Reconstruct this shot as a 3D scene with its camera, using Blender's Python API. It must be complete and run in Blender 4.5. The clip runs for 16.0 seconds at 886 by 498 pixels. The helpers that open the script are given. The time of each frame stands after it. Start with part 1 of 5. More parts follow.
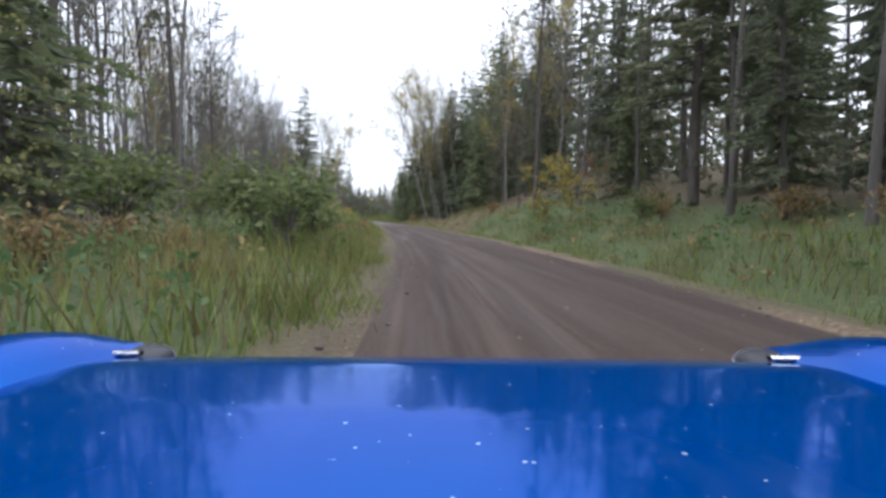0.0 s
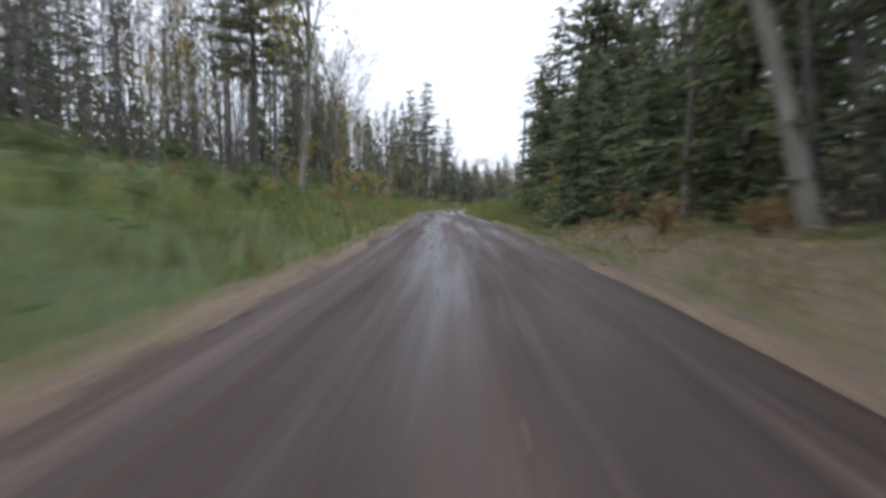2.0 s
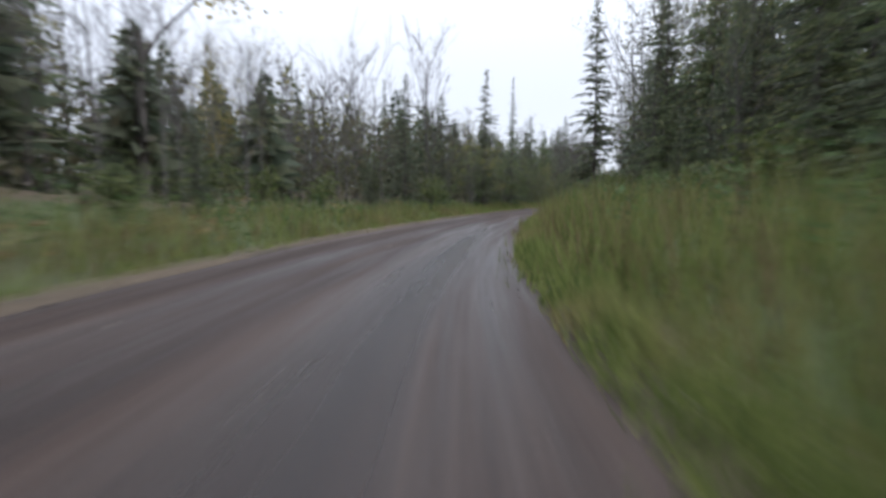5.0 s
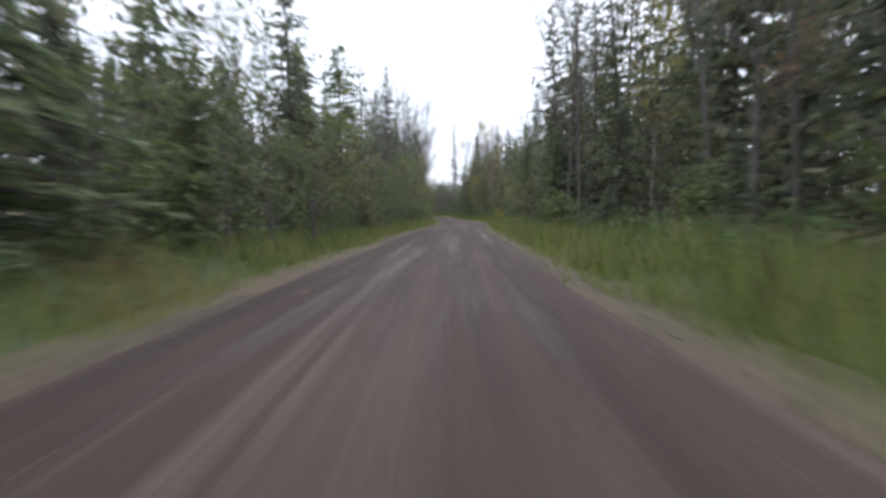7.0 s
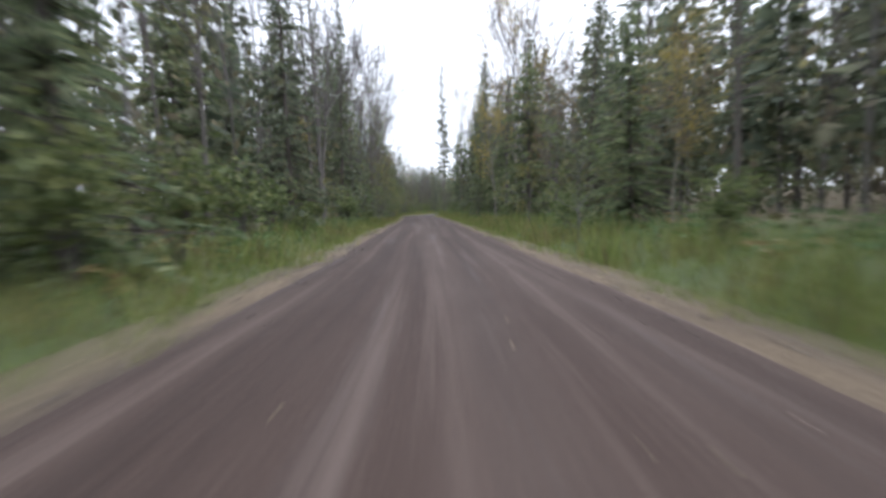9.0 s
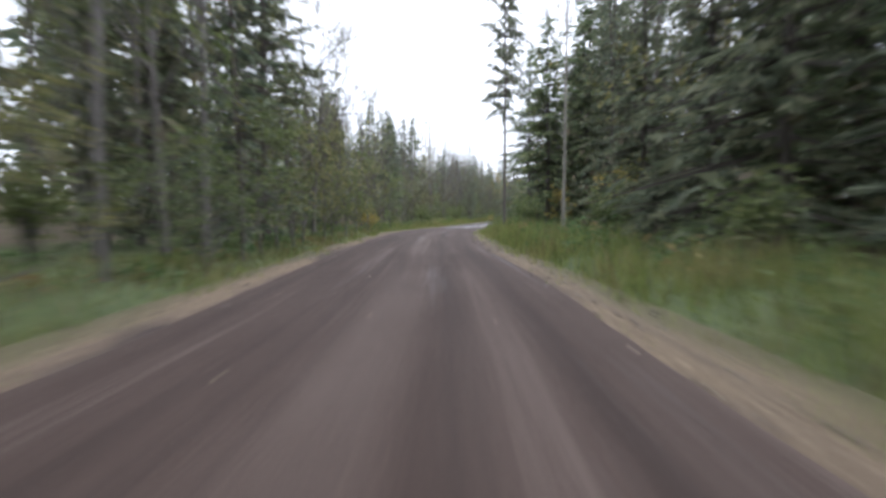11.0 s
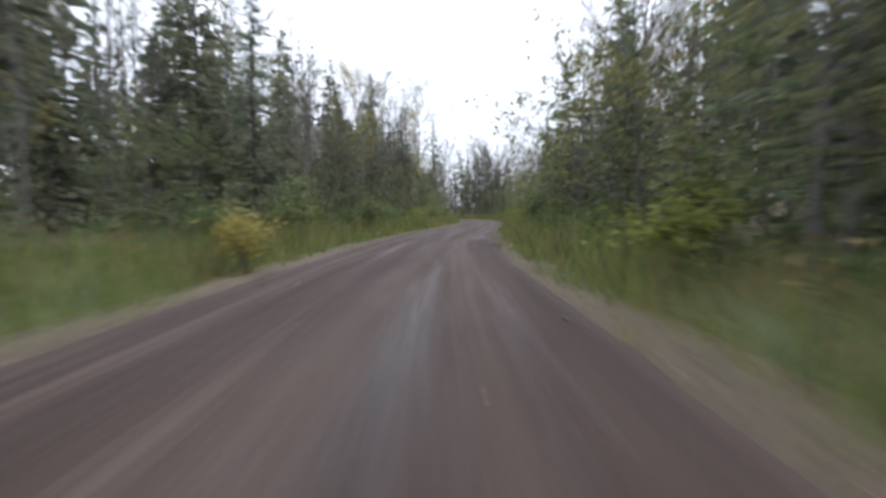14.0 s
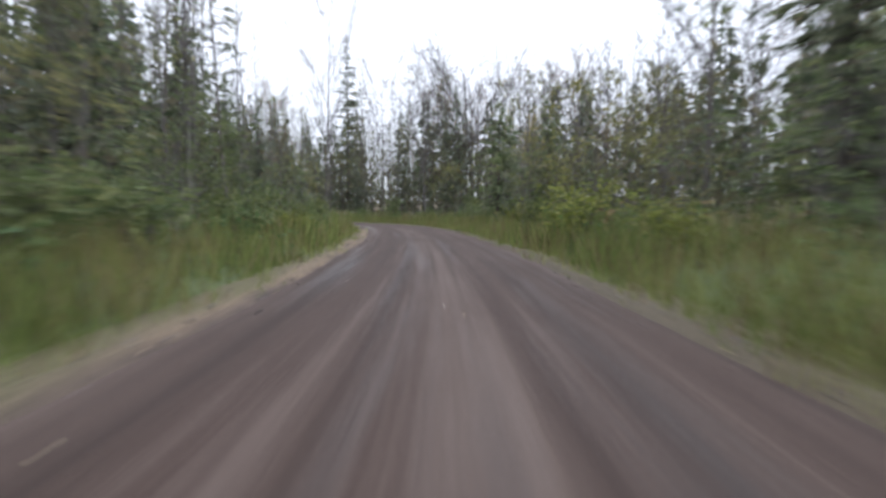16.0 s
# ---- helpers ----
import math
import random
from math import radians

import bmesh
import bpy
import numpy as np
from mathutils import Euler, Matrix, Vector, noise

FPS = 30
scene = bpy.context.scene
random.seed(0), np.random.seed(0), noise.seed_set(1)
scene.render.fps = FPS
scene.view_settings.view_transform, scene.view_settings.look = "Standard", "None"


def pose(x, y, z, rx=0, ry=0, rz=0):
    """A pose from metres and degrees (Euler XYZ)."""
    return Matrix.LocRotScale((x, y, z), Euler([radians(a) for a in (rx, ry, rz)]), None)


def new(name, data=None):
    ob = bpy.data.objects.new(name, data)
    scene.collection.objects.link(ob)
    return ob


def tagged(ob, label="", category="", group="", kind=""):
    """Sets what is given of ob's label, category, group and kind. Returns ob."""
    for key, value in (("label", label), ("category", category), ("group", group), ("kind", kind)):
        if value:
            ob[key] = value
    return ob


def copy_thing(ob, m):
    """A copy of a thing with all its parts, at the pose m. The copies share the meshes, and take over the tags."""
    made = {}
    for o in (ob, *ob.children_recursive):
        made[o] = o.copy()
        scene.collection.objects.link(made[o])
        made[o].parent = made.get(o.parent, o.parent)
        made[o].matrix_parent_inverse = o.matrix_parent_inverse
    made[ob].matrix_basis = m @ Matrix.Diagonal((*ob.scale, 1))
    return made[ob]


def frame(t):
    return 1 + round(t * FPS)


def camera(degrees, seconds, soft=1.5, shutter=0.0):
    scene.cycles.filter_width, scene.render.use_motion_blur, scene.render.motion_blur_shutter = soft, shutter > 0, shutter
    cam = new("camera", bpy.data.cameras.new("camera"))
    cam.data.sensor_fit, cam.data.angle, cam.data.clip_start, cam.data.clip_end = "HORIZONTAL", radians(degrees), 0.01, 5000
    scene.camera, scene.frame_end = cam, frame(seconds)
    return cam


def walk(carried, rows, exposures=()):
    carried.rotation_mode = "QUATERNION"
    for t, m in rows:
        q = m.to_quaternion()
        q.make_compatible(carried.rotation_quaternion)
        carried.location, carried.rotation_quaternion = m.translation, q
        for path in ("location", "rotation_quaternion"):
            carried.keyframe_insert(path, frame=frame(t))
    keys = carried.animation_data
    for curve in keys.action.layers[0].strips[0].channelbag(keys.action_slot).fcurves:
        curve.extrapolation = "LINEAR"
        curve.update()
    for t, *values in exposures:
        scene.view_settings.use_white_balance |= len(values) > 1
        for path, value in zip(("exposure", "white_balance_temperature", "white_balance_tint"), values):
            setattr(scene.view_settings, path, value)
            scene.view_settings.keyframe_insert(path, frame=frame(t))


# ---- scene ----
cam = camera(82.6, 16.0, soft=3.1, shutter=0.3)
# seconds, x, y, heading, pitch, lean of the camera that the car carries
PATH = [
    (0, 0.04, 0.98, -1.05, -3.58, 0.78),
    (0.0333, 0.04, 1.00, -1.05, -3.58, 0.78),
    (0.1, 0.16, 3.70, 0.38, -3.10, 0.39),
    (0.2, 0.24, 7.40, 1.89, -2.52, -0.01),
    (0.3, 0.24, 11.11, 3.32, -2.09, -0.41),
    (0.4, 0.16, 14.81, 4.48, -2.05, -0.77),
    (0.5, 0.01, 18.52, 5.30, -2.49, -1.07),
    (0.6, -0.20, 22.22, 6.11, -2.82, -1.35),
    (0.7, -0.46, 25.92, 6.94, -3.02, -1.64),
    (0.8, -0.77, 29.62, 7.73, -3.14, -1.86),
    (0.9, -1.12, 33.31, 8.38, -3.23, -1.95),
    (1, -1.49, 37.01, 8.84, -3.37, -1.84),
    (1.1, -1.88, 40.69, 8.89, -3.55, -1.39),
    (1.2, -2.25, 44.35, 8.65, -3.74, -0.70),
    (1.3, -2.61, 47.99, 8.53, -3.92, -0.04),
    (1.4, -2.97, 51.62, 8.95, -4.07, 0.34),
    (1.5, -3.37, 55.21, 9.96, -4.19, 0.38),
    (1.6, -3.83, 58.78, 10.77, -3.90, 0.44),
    (1.7, -4.33, 62.32, 11.43, -3.96, 0.55),
    (1.8, -4.86, 65.83, 11.94, -4.36, 0.69),
    (1.9, -5.41, 69.32, 12.37, -4.87, 0.75),
    (2, -5.99, 72.78, 12.81, -5.22, 0.65),
    (2.1, -6.61, 76.21, 13.35, -5.32, 0.23),
    (2.2, -7.30, 79.60, 13.94, -5.31, -0.45),
    (2.3, -8.04, 82.94, 14.48, -5.22, -1.21),
    (2.4, -8.84, 86.24, 14.89, -5.11, -1.84),
    (2.5, -9.67, 89.50, 15.06, -5.01, -2.16),
    (2.6, -10.52, 92.73, 14.96, -4.90, -2.07),
    (2.7, -11.34, 95.92, 14.66, -4.75, -1.71),
    (2.8, -12.14, 99.10, 14.20, -4.59, -1.21),
    (2.9, -12.89, 102.25, 13.61, -4.47, -0.69),
    (3, -13.60, 105.39, 12.94, -4.43, -0.28),
    (3.1, -14.27, 108.49, 12.08, -4.50, 0.05),
    (3.2, -14.89, 111.58, 11.05, -4.62, 0.39),
    (3.3, -15.45, 114.63, 9.95, -4.80, 0.69),
    (3.4, -15.97, 117.66, 8.88, -4.97, 0.91),
    (3.5, -16.44, 120.67, 7.98, -5.11, 1.02),
    (3.6, -16.87, 123.64, 7.35, -5.21, 1.00),
    (3.7, -17.28, 126.58, 6.90, -5.29, 0.85),
    (3.8, -17.67, 129.48, 6.49, -5.36, 0.64),
    (3.9, -18.04, 132.36, 5.95, -5.40, 0.40),
    (4, -18.37, 135.20, 5.11, -5.43, 0.17),
    (4.1, -18.66, 138.01, 3.92, -5.43, -0.08),
    (4.2, -18.87, 140.80, 2.52, -5.38, -0.38),
    (4.3, -19.00, 143.56, 0.95, -5.34, -0.67),
    (4.4, -19.06, 146.29, -0.71, -5.31, -0.89),
    (4.5, -19.03, 149.00, -2.40, -5.32, -0.98),
    (4.6, -18.92, 151.67, -4.12, -5.39, -0.90),
    (4.7, -18.74, 154.30, -5.95, -5.53, -0.70),
    (4.8, -18.48, 156.90, -7.83, -5.68, -0.43),
    (4.9, -18.15, 159.45, -9.73, -5.78, -0.11),
    (5, -17.74, 161.96, -11.60, -5.79, 0.21),
    (5.1, -17.24, 164.45, -13.48, -5.68, 0.55),
    (5.2, -16.65, 166.93, -15.31, -5.55, 0.88),
    (5.3, -15.98, 169.41, -17.01, -5.43, 1.13),
    (5.4, -15.22, 171.87, -18.58, -5.31, 1.29),
    (5.5, -14.39, 174.32, -20.02, -5.18, 1.36),
    (5.6, -13.49, 176.77, -21.35, -5.05, 1.36),
    (5.7, -12.53, 179.20, -22.56, -4.92, 1.30),
    (5.8, -11.52, 181.63, -23.68, -4.79, 1.18),
    (5.9, -10.45, 184.05, -24.70, -4.66, 1.03),
    (6, -9.34, 186.46, -25.64, -4.54, 0.84),
    (6.1, -8.18, 188.86, -26.50, -4.43, 0.63),
    (6.2, -6.98, 191.26, -27.29, -4.32, 0.40),
    (6.3, -5.75, 193.66, -28.01, -4.22, 0.18),
    (6.4, -4.49, 196.06, -28.69, -4.14, -0.04),
    (6.5, -3.20, 198.45, -29.32, -4.07, -0.23),
    (6.6, -1.88, 200.84, -29.90, -4.02, -0.40),
    (6.7, -0.54, 203.23, -30.46, -3.99, -0.53),
    (6.8, 0.83, 205.62, -30.99, -3.97, -0.61),
    (6.9, 2.23, 208.01, -31.51, -3.97, -0.63),
    (7, 3.65, 210.40, -32.02, -4.00, -0.58),
    (7.1, 5.09, 212.79, -32.52, -4.06, -0.45),
    (7.2, 6.56, 215.18, -33.04, -4.15, -0.23),
    (7.3, 8.05, 217.56, -33.57, -4.26, 0.10),
    (7.4, 9.57, 219.93, -34.10, -4.41, 0.53),
    (7.5, 11.11, 222.30, -34.60, -4.55, 0.93),
    (7.6, 12.68, 224.67, -35.06, -4.61, 1.14),
    (7.7, 14.27, 227.03, -35.51, -4.60, 1.20),
    (7.8, 15.88, 229.39, -35.89, -4.56, 1.16),
    (7.9, 17.52, 231.74, -36.20, -4.50, 1.07),
    (8, 19.18, 234.10, -36.38, -4.47, 0.98),
    (8.1, 20.84, 236.45, -36.44, -4.46, 0.89),
    (8.2, 22.52, 238.79, -36.40, -4.45, 0.76),
    (8.3, 24.21, 241.14, -36.27, -4.45, 0.59),
    (8.4, 25.89, 243.48, -36.04, -4.43, 0.40),
    (8.5, 27.57, 245.83, -35.72, -4.44, 0.19),
    (8.6, 29.25, 248.19, -35.24, -4.45, -0.09),
    (8.7, 30.90, 250.56, -34.59, -4.45, -0.45),
    (8.8, 32.54, 252.94, -33.88, -4.46, -0.80),
    (8.9, 34.15, 255.35, -33.22, -4.48, -1.07),
    (9, 35.74, 257.77, -32.69, -4.50, -1.18),
    (9.1, 37.31, 260.21, -32.32, -4.51, -1.10),
    (9.2, 38.86, 262.67, -31.99, -4.51, -0.97),
    (9.3, 40.42, 265.13, -31.91, -4.51, -0.87),
    (9.4, 41.97, 267.59, -31.78, -4.50, -0.78),
    (9.5, 43.51, 270.07, -31.63, -4.48, -0.70),
    (9.6, 45.06, 272.56, -31.44, -4.46, -0.61),
    (9.7, 46.59, 275.06, -31.24, -4.43, -0.54),
    (9.8, 48.12, 277.58, -31.02, -4.40, -0.47),
    (9.9, 49.65, 280.10, -30.80, -4.36, -0.41),
    (10, 51.18, 282.63, -30.57, -4.30, -0.35),
    (10.1, 52.70, 285.17, -30.34, -4.26, -0.30),
    (10.2, 54.23, 287.72, -30.12, -4.21, -0.25),
    (10.3, 55.75, 290.28, -29.91, -4.15, -0.21),
    (10.4, 57.27, 292.85, -29.71, -4.09, -0.17),
    (10.5, 58.78, 295.43, -29.56, -4.02, -0.14),
    (10.6, 60.30, 298.01, -29.42, -3.96, -0.12),
    (10.7, 61.82, 300.61, -29.32, -3.90, -0.10),
    (10.8, 63.34, 303.21, -29.27, -3.84, -0.09),
    (10.9, 64.86, 305.82, -29.27, -3.78, -0.08),
    (11, 66.39, 308.43, -29.31, -3.73, -0.08),
    (11.1, 67.91, 311.06, -29.42, -3.67, -0.09),
    (11.2, 69.44, 313.69, -29.58, -3.62, -0.09),
    (11.3, 70.97, 316.32, -29.83, -3.57, -0.11),
    (11.4, 72.48, 318.97, -30.49, -3.50, -0.13),
    (11.5, 74.04, 321.60, -31.17, -3.47, -0.16),
    (11.6, 75.60, 324.23, -31.63, -3.53, -0.22),
    (11.7, 77.19, 326.86, -31.93, -3.66, -0.32),
    (11.8, 78.78, 329.48, -32.20, -3.83, -0.42),
    (11.9, 80.39, 332.11, -32.58, -4.01, -0.46),
    (12, 82.02, 334.72, -33.21, -4.14, -0.40),
    (12.1, 83.69, 337.31, -34.24, -4.24, -0.18),
    (12.2, 85.42, 339.88, -35.52, -4.32, 0.14),
    (12.3, 87.20, 342.41, -36.77, -4.37, 0.45),
    (12.4, 89.02, 344.92, -37.66, -4.33, 0.64),
    (12.5, 90.87, 347.39, -38.16, -4.20, 0.70),
    (12.6, 92.74, 349.87, -38.61, -4.02, 0.64),
    (12.7, 94.63, 352.32, -39.09, -3.92, 0.76),
    (12.8, 96.54, 354.77, -39.61, -3.90, 1.03),
    (12.9, 98.47, 357.20, -40.13, -3.91, 1.30),
    (13, 100.42, 359.62, -40.60, -3.92, 1.42),
    (13.1, 102.39, 362.03, -40.99, -3.92, 1.31),
    (13.2, 104.36, 364.40, -41.34, -3.93, 1.04),
    (13.3, 106.35, 366.74, -41.65, -3.95, 0.70),
    (13.4, 108.34, 369.06, -41.97, -3.97, 0.36),
    (13.5, 110.33, 371.36, -42.29, -3.98, 0.10),
    (13.6, 112.34, 373.63, -42.62, -3.98, -0.07),
    (13.7, 114.35, 375.88, -42.93, -3.99, -0.21),
    (13.8, 116.37, 378.10, -43.25, -3.98, -0.32),
    (13.9, 118.40, 380.28, -43.59, -3.99, -0.44),
    (14, 120.44, 382.45, -43.96, -4.01, -0.56),
    (14.1, 122.48, 384.58, -44.34, -4.05, -0.73),
    (14.2, 124.53, 386.68, -44.73, -4.08, -0.93),
    (14.3, 126.58, 388.75, -45.14, -4.14, -1.11),
    (14.4, 128.63, 390.78, -45.60, -4.19, -1.25),
    (14.5, 130.69, 392.78, -46.12, -4.26, -1.29),
    (14.6, 132.76, 394.74, -46.74, -4.33, -1.20),
    (14.7, 134.83, 396.65, -47.47, -4.43, -1.01),
    (14.8, 136.93, 398.51, -48.21, -4.53, -0.77),
    (14.9, 139.03, 400.34, -48.90, -4.61, -0.53),
    (15, 141.14, 402.12, -49.41, -4.68, -0.34),
    (15.1, 143.25, 403.87, -49.78, -4.73, -0.20),
    (15.2, 145.36, 405.60, -50.04, -4.79, -0.08),
    (15.3, 147.47, 407.30, -50.20, -4.82, 0.02),
    (15.4, 149.56, 408.99, -50.29, -4.82, 0.10),
    (15.5, 151.65, 410.66, -50.29, -4.80, 0.15),
    (15.6, 153.72, 412.33, -50.18, -4.74, 0.17),
    (15.7, 155.76, 414.01, -49.96, -4.64, 0.15),
    (15.8, 157.78, 415.68, -49.67, -4.53, 0.12),
    (15.9, 159.77, 417.36, -49.37, -4.41, 0.07),
    (16, 161.73, 419.05, -49.09, -4.29, 0.04),
]
EYE = 1.10
walk(cam, [(t, pose(x, y, EYE, 90 + pitch, 0, yaw) @ pose(0, 0, 0, 0, 0, lean)) for t, x, y, yaw, pitch, lean in PATH],
     exposures=[(t, stops, 5800, 15) for t, stops in ((0, 0.65), (1, 0.45), (2, 0.4), (3, 0.45), (4, 0.4), (5, 0.15), (7.3, 0.55), (8.5, 0.8), (9.2, 0.75), (11.3, 0.95), (12, 0.9), (13, 0.65), (15, 0.55), (16, 0.6))])

# ---- light: a white overcast sky and a weak, very wide sun ----
SUN_HEIGHT, SUN_TURN = 38, 150
world = bpy.data.worlds.new("overcast_sky")
scene.world = world
world.use_nodes = True
wn, wl = world.node_tree.nodes, world.node_tree.links
wn.clear()
w_out, w_bg, w_sky, w_mix = wn.new("ShaderNodeOutputWorld"), wn.new("ShaderNodeBackground"), wn.new("ShaderNodeTexSky"), wn.new("ShaderNodeMix")
w_sky.sky_type, w_sky.sun_disc = "NISHITA", False
w_sky.sun_elevation, w_sky.sun_rotation = radians(SUN_HEIGHT), radians(SUN_TURN)
w_gain = wn.new("ShaderNodeVectorMath")
w_gain.operation = "SCALE"
w_gain.inputs["Scale"].default_value = 0.10
w_mix.data_type = "RGBA"
w_mix.inputs[0].default_value = 0.88
w_mix.inputs[7].default_value = (0.985, 1.0, 0.985, 1)
wl.new(w_sky.outputs[0], w_gain.inputs[0])
wl.new(w_gain.outputs[0], w_mix.inputs[6])
# an overcast sky is several times brighter overhead than at the horizon
w_way, w_split, w_rise = wn.new("ShaderNodeTexCoord"), wn.new("ShaderNodeSeparateXYZ"), wn.new("ShaderNodeMapRange")
w_rise.interpolation_type = "SMOOTHSTEP"
for slot, value in (("From Min", 0.15), ("From Max", 0.95), ("To Min", 0.95), ("To Max", 2.35)):
    w_rise.inputs[slot].default_value = value
wl.new(w_way.outputs["Generated"], w_split.inputs[0])
wl.new(w_split.outputs[2], w_rise.inputs["Value"])
wl.new(w_rise.outputs[0], w_bg.inputs[1])
wl.new(w_mix.outputs[2], w_bg.inputs[0])
wl.new(w_bg.outputs[0], w_out.inputs[0])
sun_data = bpy.data.lights.new("sun", "SUN")
sun_data.energy, sun_data.angle, sun_data.color = 0.6, radians(40), (1.0, 0.97, 0.93)
sun = new("sun", sun_data)
sun.matrix_world = pose(0, 0, 60, 90 - SUN_HEIGHT, 0, 180 - SUN_TURN)

# ---- materials ----
rng = np.random.default_rng(7)


class Mat:
    """A node material with a few short ways to wire it."""

    def __init__(self, name, rough=0.8, metal=0.0):
        self.m = bpy.data.materials.new(name)
        self.m.use_nodes = True
        self.n, self.l = self.m.node_tree.nodes, self.m.node_tree.links
        self.b = self.n["Principled BSDF"]
        self.b.inputs["Roughness"].default_value = rough
        self.b.inputs["Metallic"].default_value = metal
        self.b.inputs["Specular IOR Level"].default_value = 0.3

    def coord(self, kind="Object", scale=(1, 1, 1)):
        c, mp = self.n.new("ShaderNodeTexCoord"), self.n.new("ShaderNodeMapping")
        mp.inputs["Scale"].default_value = scale
        self.l.new(c.outputs[kind], mp.inputs[0])
        return mp.outputs[0]

    def noise(self, vec, scale, detail=4, rough=0.6):
        t = self.n.new("ShaderNodeTexNoise")
        t.inputs["Scale"].default_value, t.inputs["Detail"].default_value, t.inputs["Roughness"].default_value = scale, detail, rough
        self.l.new(vec, t.inputs["Vector"])
        return t.outputs[0]

    def ramp(self, fac, stops):
        r = self.n.new("ShaderNodeValToRGB")
        e = r.color_ramp.elements
        while len(e) < len(stops):
            e.new(0.5)
        for el, (at, col) in zip(e, stops):
            el.position, el.color = at, (*col, 1) if len(col) == 3 else col
        self.l.new(fac, r.inputs[0])
        return r.outputs[0]

    def mix(self, fac, a, b, how="MIX"):
        m = self.n.new("ShaderNodeMix")
        m.data_type, m.blend_type = "RGBA", how
        for sock, v in ((m.inputs[0], fac), (m.inputs[6], a), (m.inputs[7], b)):
            if isinstance(v, (int, float)):
                sock.default_value = v
            elif isinstance(v, tuple):
                sock.default_value = (*v, 1)
            else:
                self.l.new(v, sock)
        return m.outputs[2]

    def math(self, op, a, b=0.0):
        m = self.n.new("ShaderNodeMath")
        m.operation = op
        for sock, v in zip(m.inputs, (a, b)):
            if isinstance(v, (int, float)):
                sock.default_value = v
            else:
                self.l.new(v, sock)
        return m.outputs[0]

    def math_vec(self, vec, sway):
        """Shifts a vector's x by a centred noise."""
        add, comb = self.n.new("ShaderNodeVectorMath"), self.n.new("ShaderNodeCombineXYZ")
        add.operation = "ADD"
        self.l.new(self.math("MULTIPLY", self.math("SUBTRACT", sway, 0.5), 2.2), comb.inputs[0])
        self.l.new(vec, add.inputs[0])
        self.l.new(comb.outputs[0], add.inputs[1])
        return add.outputs[0]

    def island(self):
        return self.n.new("ShaderNodeNewGeometry").outputs["Random Per Island"]

    def each(self):
        return self.n.new("ShaderNodeObjectInfo").outputs["Random"]

    def base(self, col):
        if isinstance(col, tuple):
            self.b.inputs["Base Color"].default_value = (*col, 1)
        else:
            self.l.new(col, self.b.inputs["Base Color"])
        return self

    def rough(self, val):
        self.l.new(val, self.b.inputs["Roughness"])
        return self

    def bump(self, height, strength=0.4, distance=0.02):
        b = self.n.new("ShaderNodeBump")
        b.inputs["Strength"].default_value, b.inputs["Distance"].default_value = strength, distance
        self.l.new(height, b.inputs["Height"])
        self.l.new(b.outputs[0], self.b.inputs["Normal"])
        return self


def foliage(name, dark, mid, light, patch=None, rough=0.65):
    """Leaves or needles: each piece its own shade, each plant its own cast."""
    m = Mat(name, rough)
    c = m.ramp(m.island(), [(0.0, dark), (0.55, mid), (1.0, light)])
    c = m.mix(m.math("MULTIPLY", m.each(), 0.55), c, m.mix(1.0, c, (0.80, 0.72, 0.55), "MULTIPLY"))
    if patch:
        spread = m.noise(m.coord("Object"), 0.35, 2)
        c = m.mix(m.ramp(spread, [(0.50, (0, 0, 0)), (0.68, (1, 1, 1))]), c, patch)
    m.base(c)
    thin, both = m.n.new("ShaderNodeBsdfTranslucent"), m.n.new("ShaderNodeMixShader")
    m.l.new(c, thin.inputs[0])
    both.inputs[0].default_value = 0.48
    m.l.new(m.b.outputs[0], both.inputs[1])
    m.l.new(thin.outputs[0], both.inputs[2])
    m.l.new(both.outputs[0], m.n["Material Output"].inputs["Surface"])
    return m.m


def bark(name, a, b, c):
    m = Mat(name, 0.9)
    v = m.coord("Object", (5, 5, 0.8))
    grain = m.noise(v, 2.5, 5, 0.7)
    col = m.ramp(grain, [(0.25, a), (0.55, b), (0.8, c)])
    col = m.mix(m.ramp(m.noise(m.coord("Object"), 0.7, 3), [(0.55, (0, 0, 0)), (0.75, (1, 1, 1))]), col, (0.09, 0.10, 0.06))
    col = m.mix(m.math("MULTIPLY", m.each(), 0.5), col, m.mix(1.0, col, (0.6, 0.56, 0.52), "MULTIPLY"))
    m.base(col).bump(grain, 0.6, 0.03)
    return m.m


M_BARK_DARK = bark("dark_conifer_bark", (0.059, 0.051, 0.046), (0.111, 0.098, 0.088), (0.181, 0.162, 0.144))
M_BARK_GREY = bark("grey_hardwood_bark", (0.072, 0.065, 0.060), (0.136, 0.125, 0.116), (0.230, 0.217, 0.200))
M_BARK_PALE = bark("pale_aspen_bark", (0.11, 0.10, 0.085), (0.26, 0.245, 0.21), (0.42, 0.40, 0.36))
M_TWIG = bark("grey_brown_twigs", (0.072, 0.064, 0.060), (0.111, 0.100, 0.093), (0.162, 0.146, 0.136))
M_SPRUCE = foliage("spruce_needles", (0.079, 0.102, 0.071), (0.139, 0.166, 0.110), (0.234, 0.248, 0.165))
M_CEDAR = foliage("cedar_sprays", (0.093, 0.128, 0.071), (0.163, 0.206, 0.109), (0.269, 0.291, 0.155))
M_PINE = foliage("pine_needles", (0.103, 0.123, 0.083), (0.168, 0.189, 0.122), (0.269, 0.272, 0.175))
M_YELLOW = foliage("yellow_autumn_leaves", (0.176, 0.145, 0.040), (0.352, 0.290, 0.075), (0.510, 0.422, 0.132))
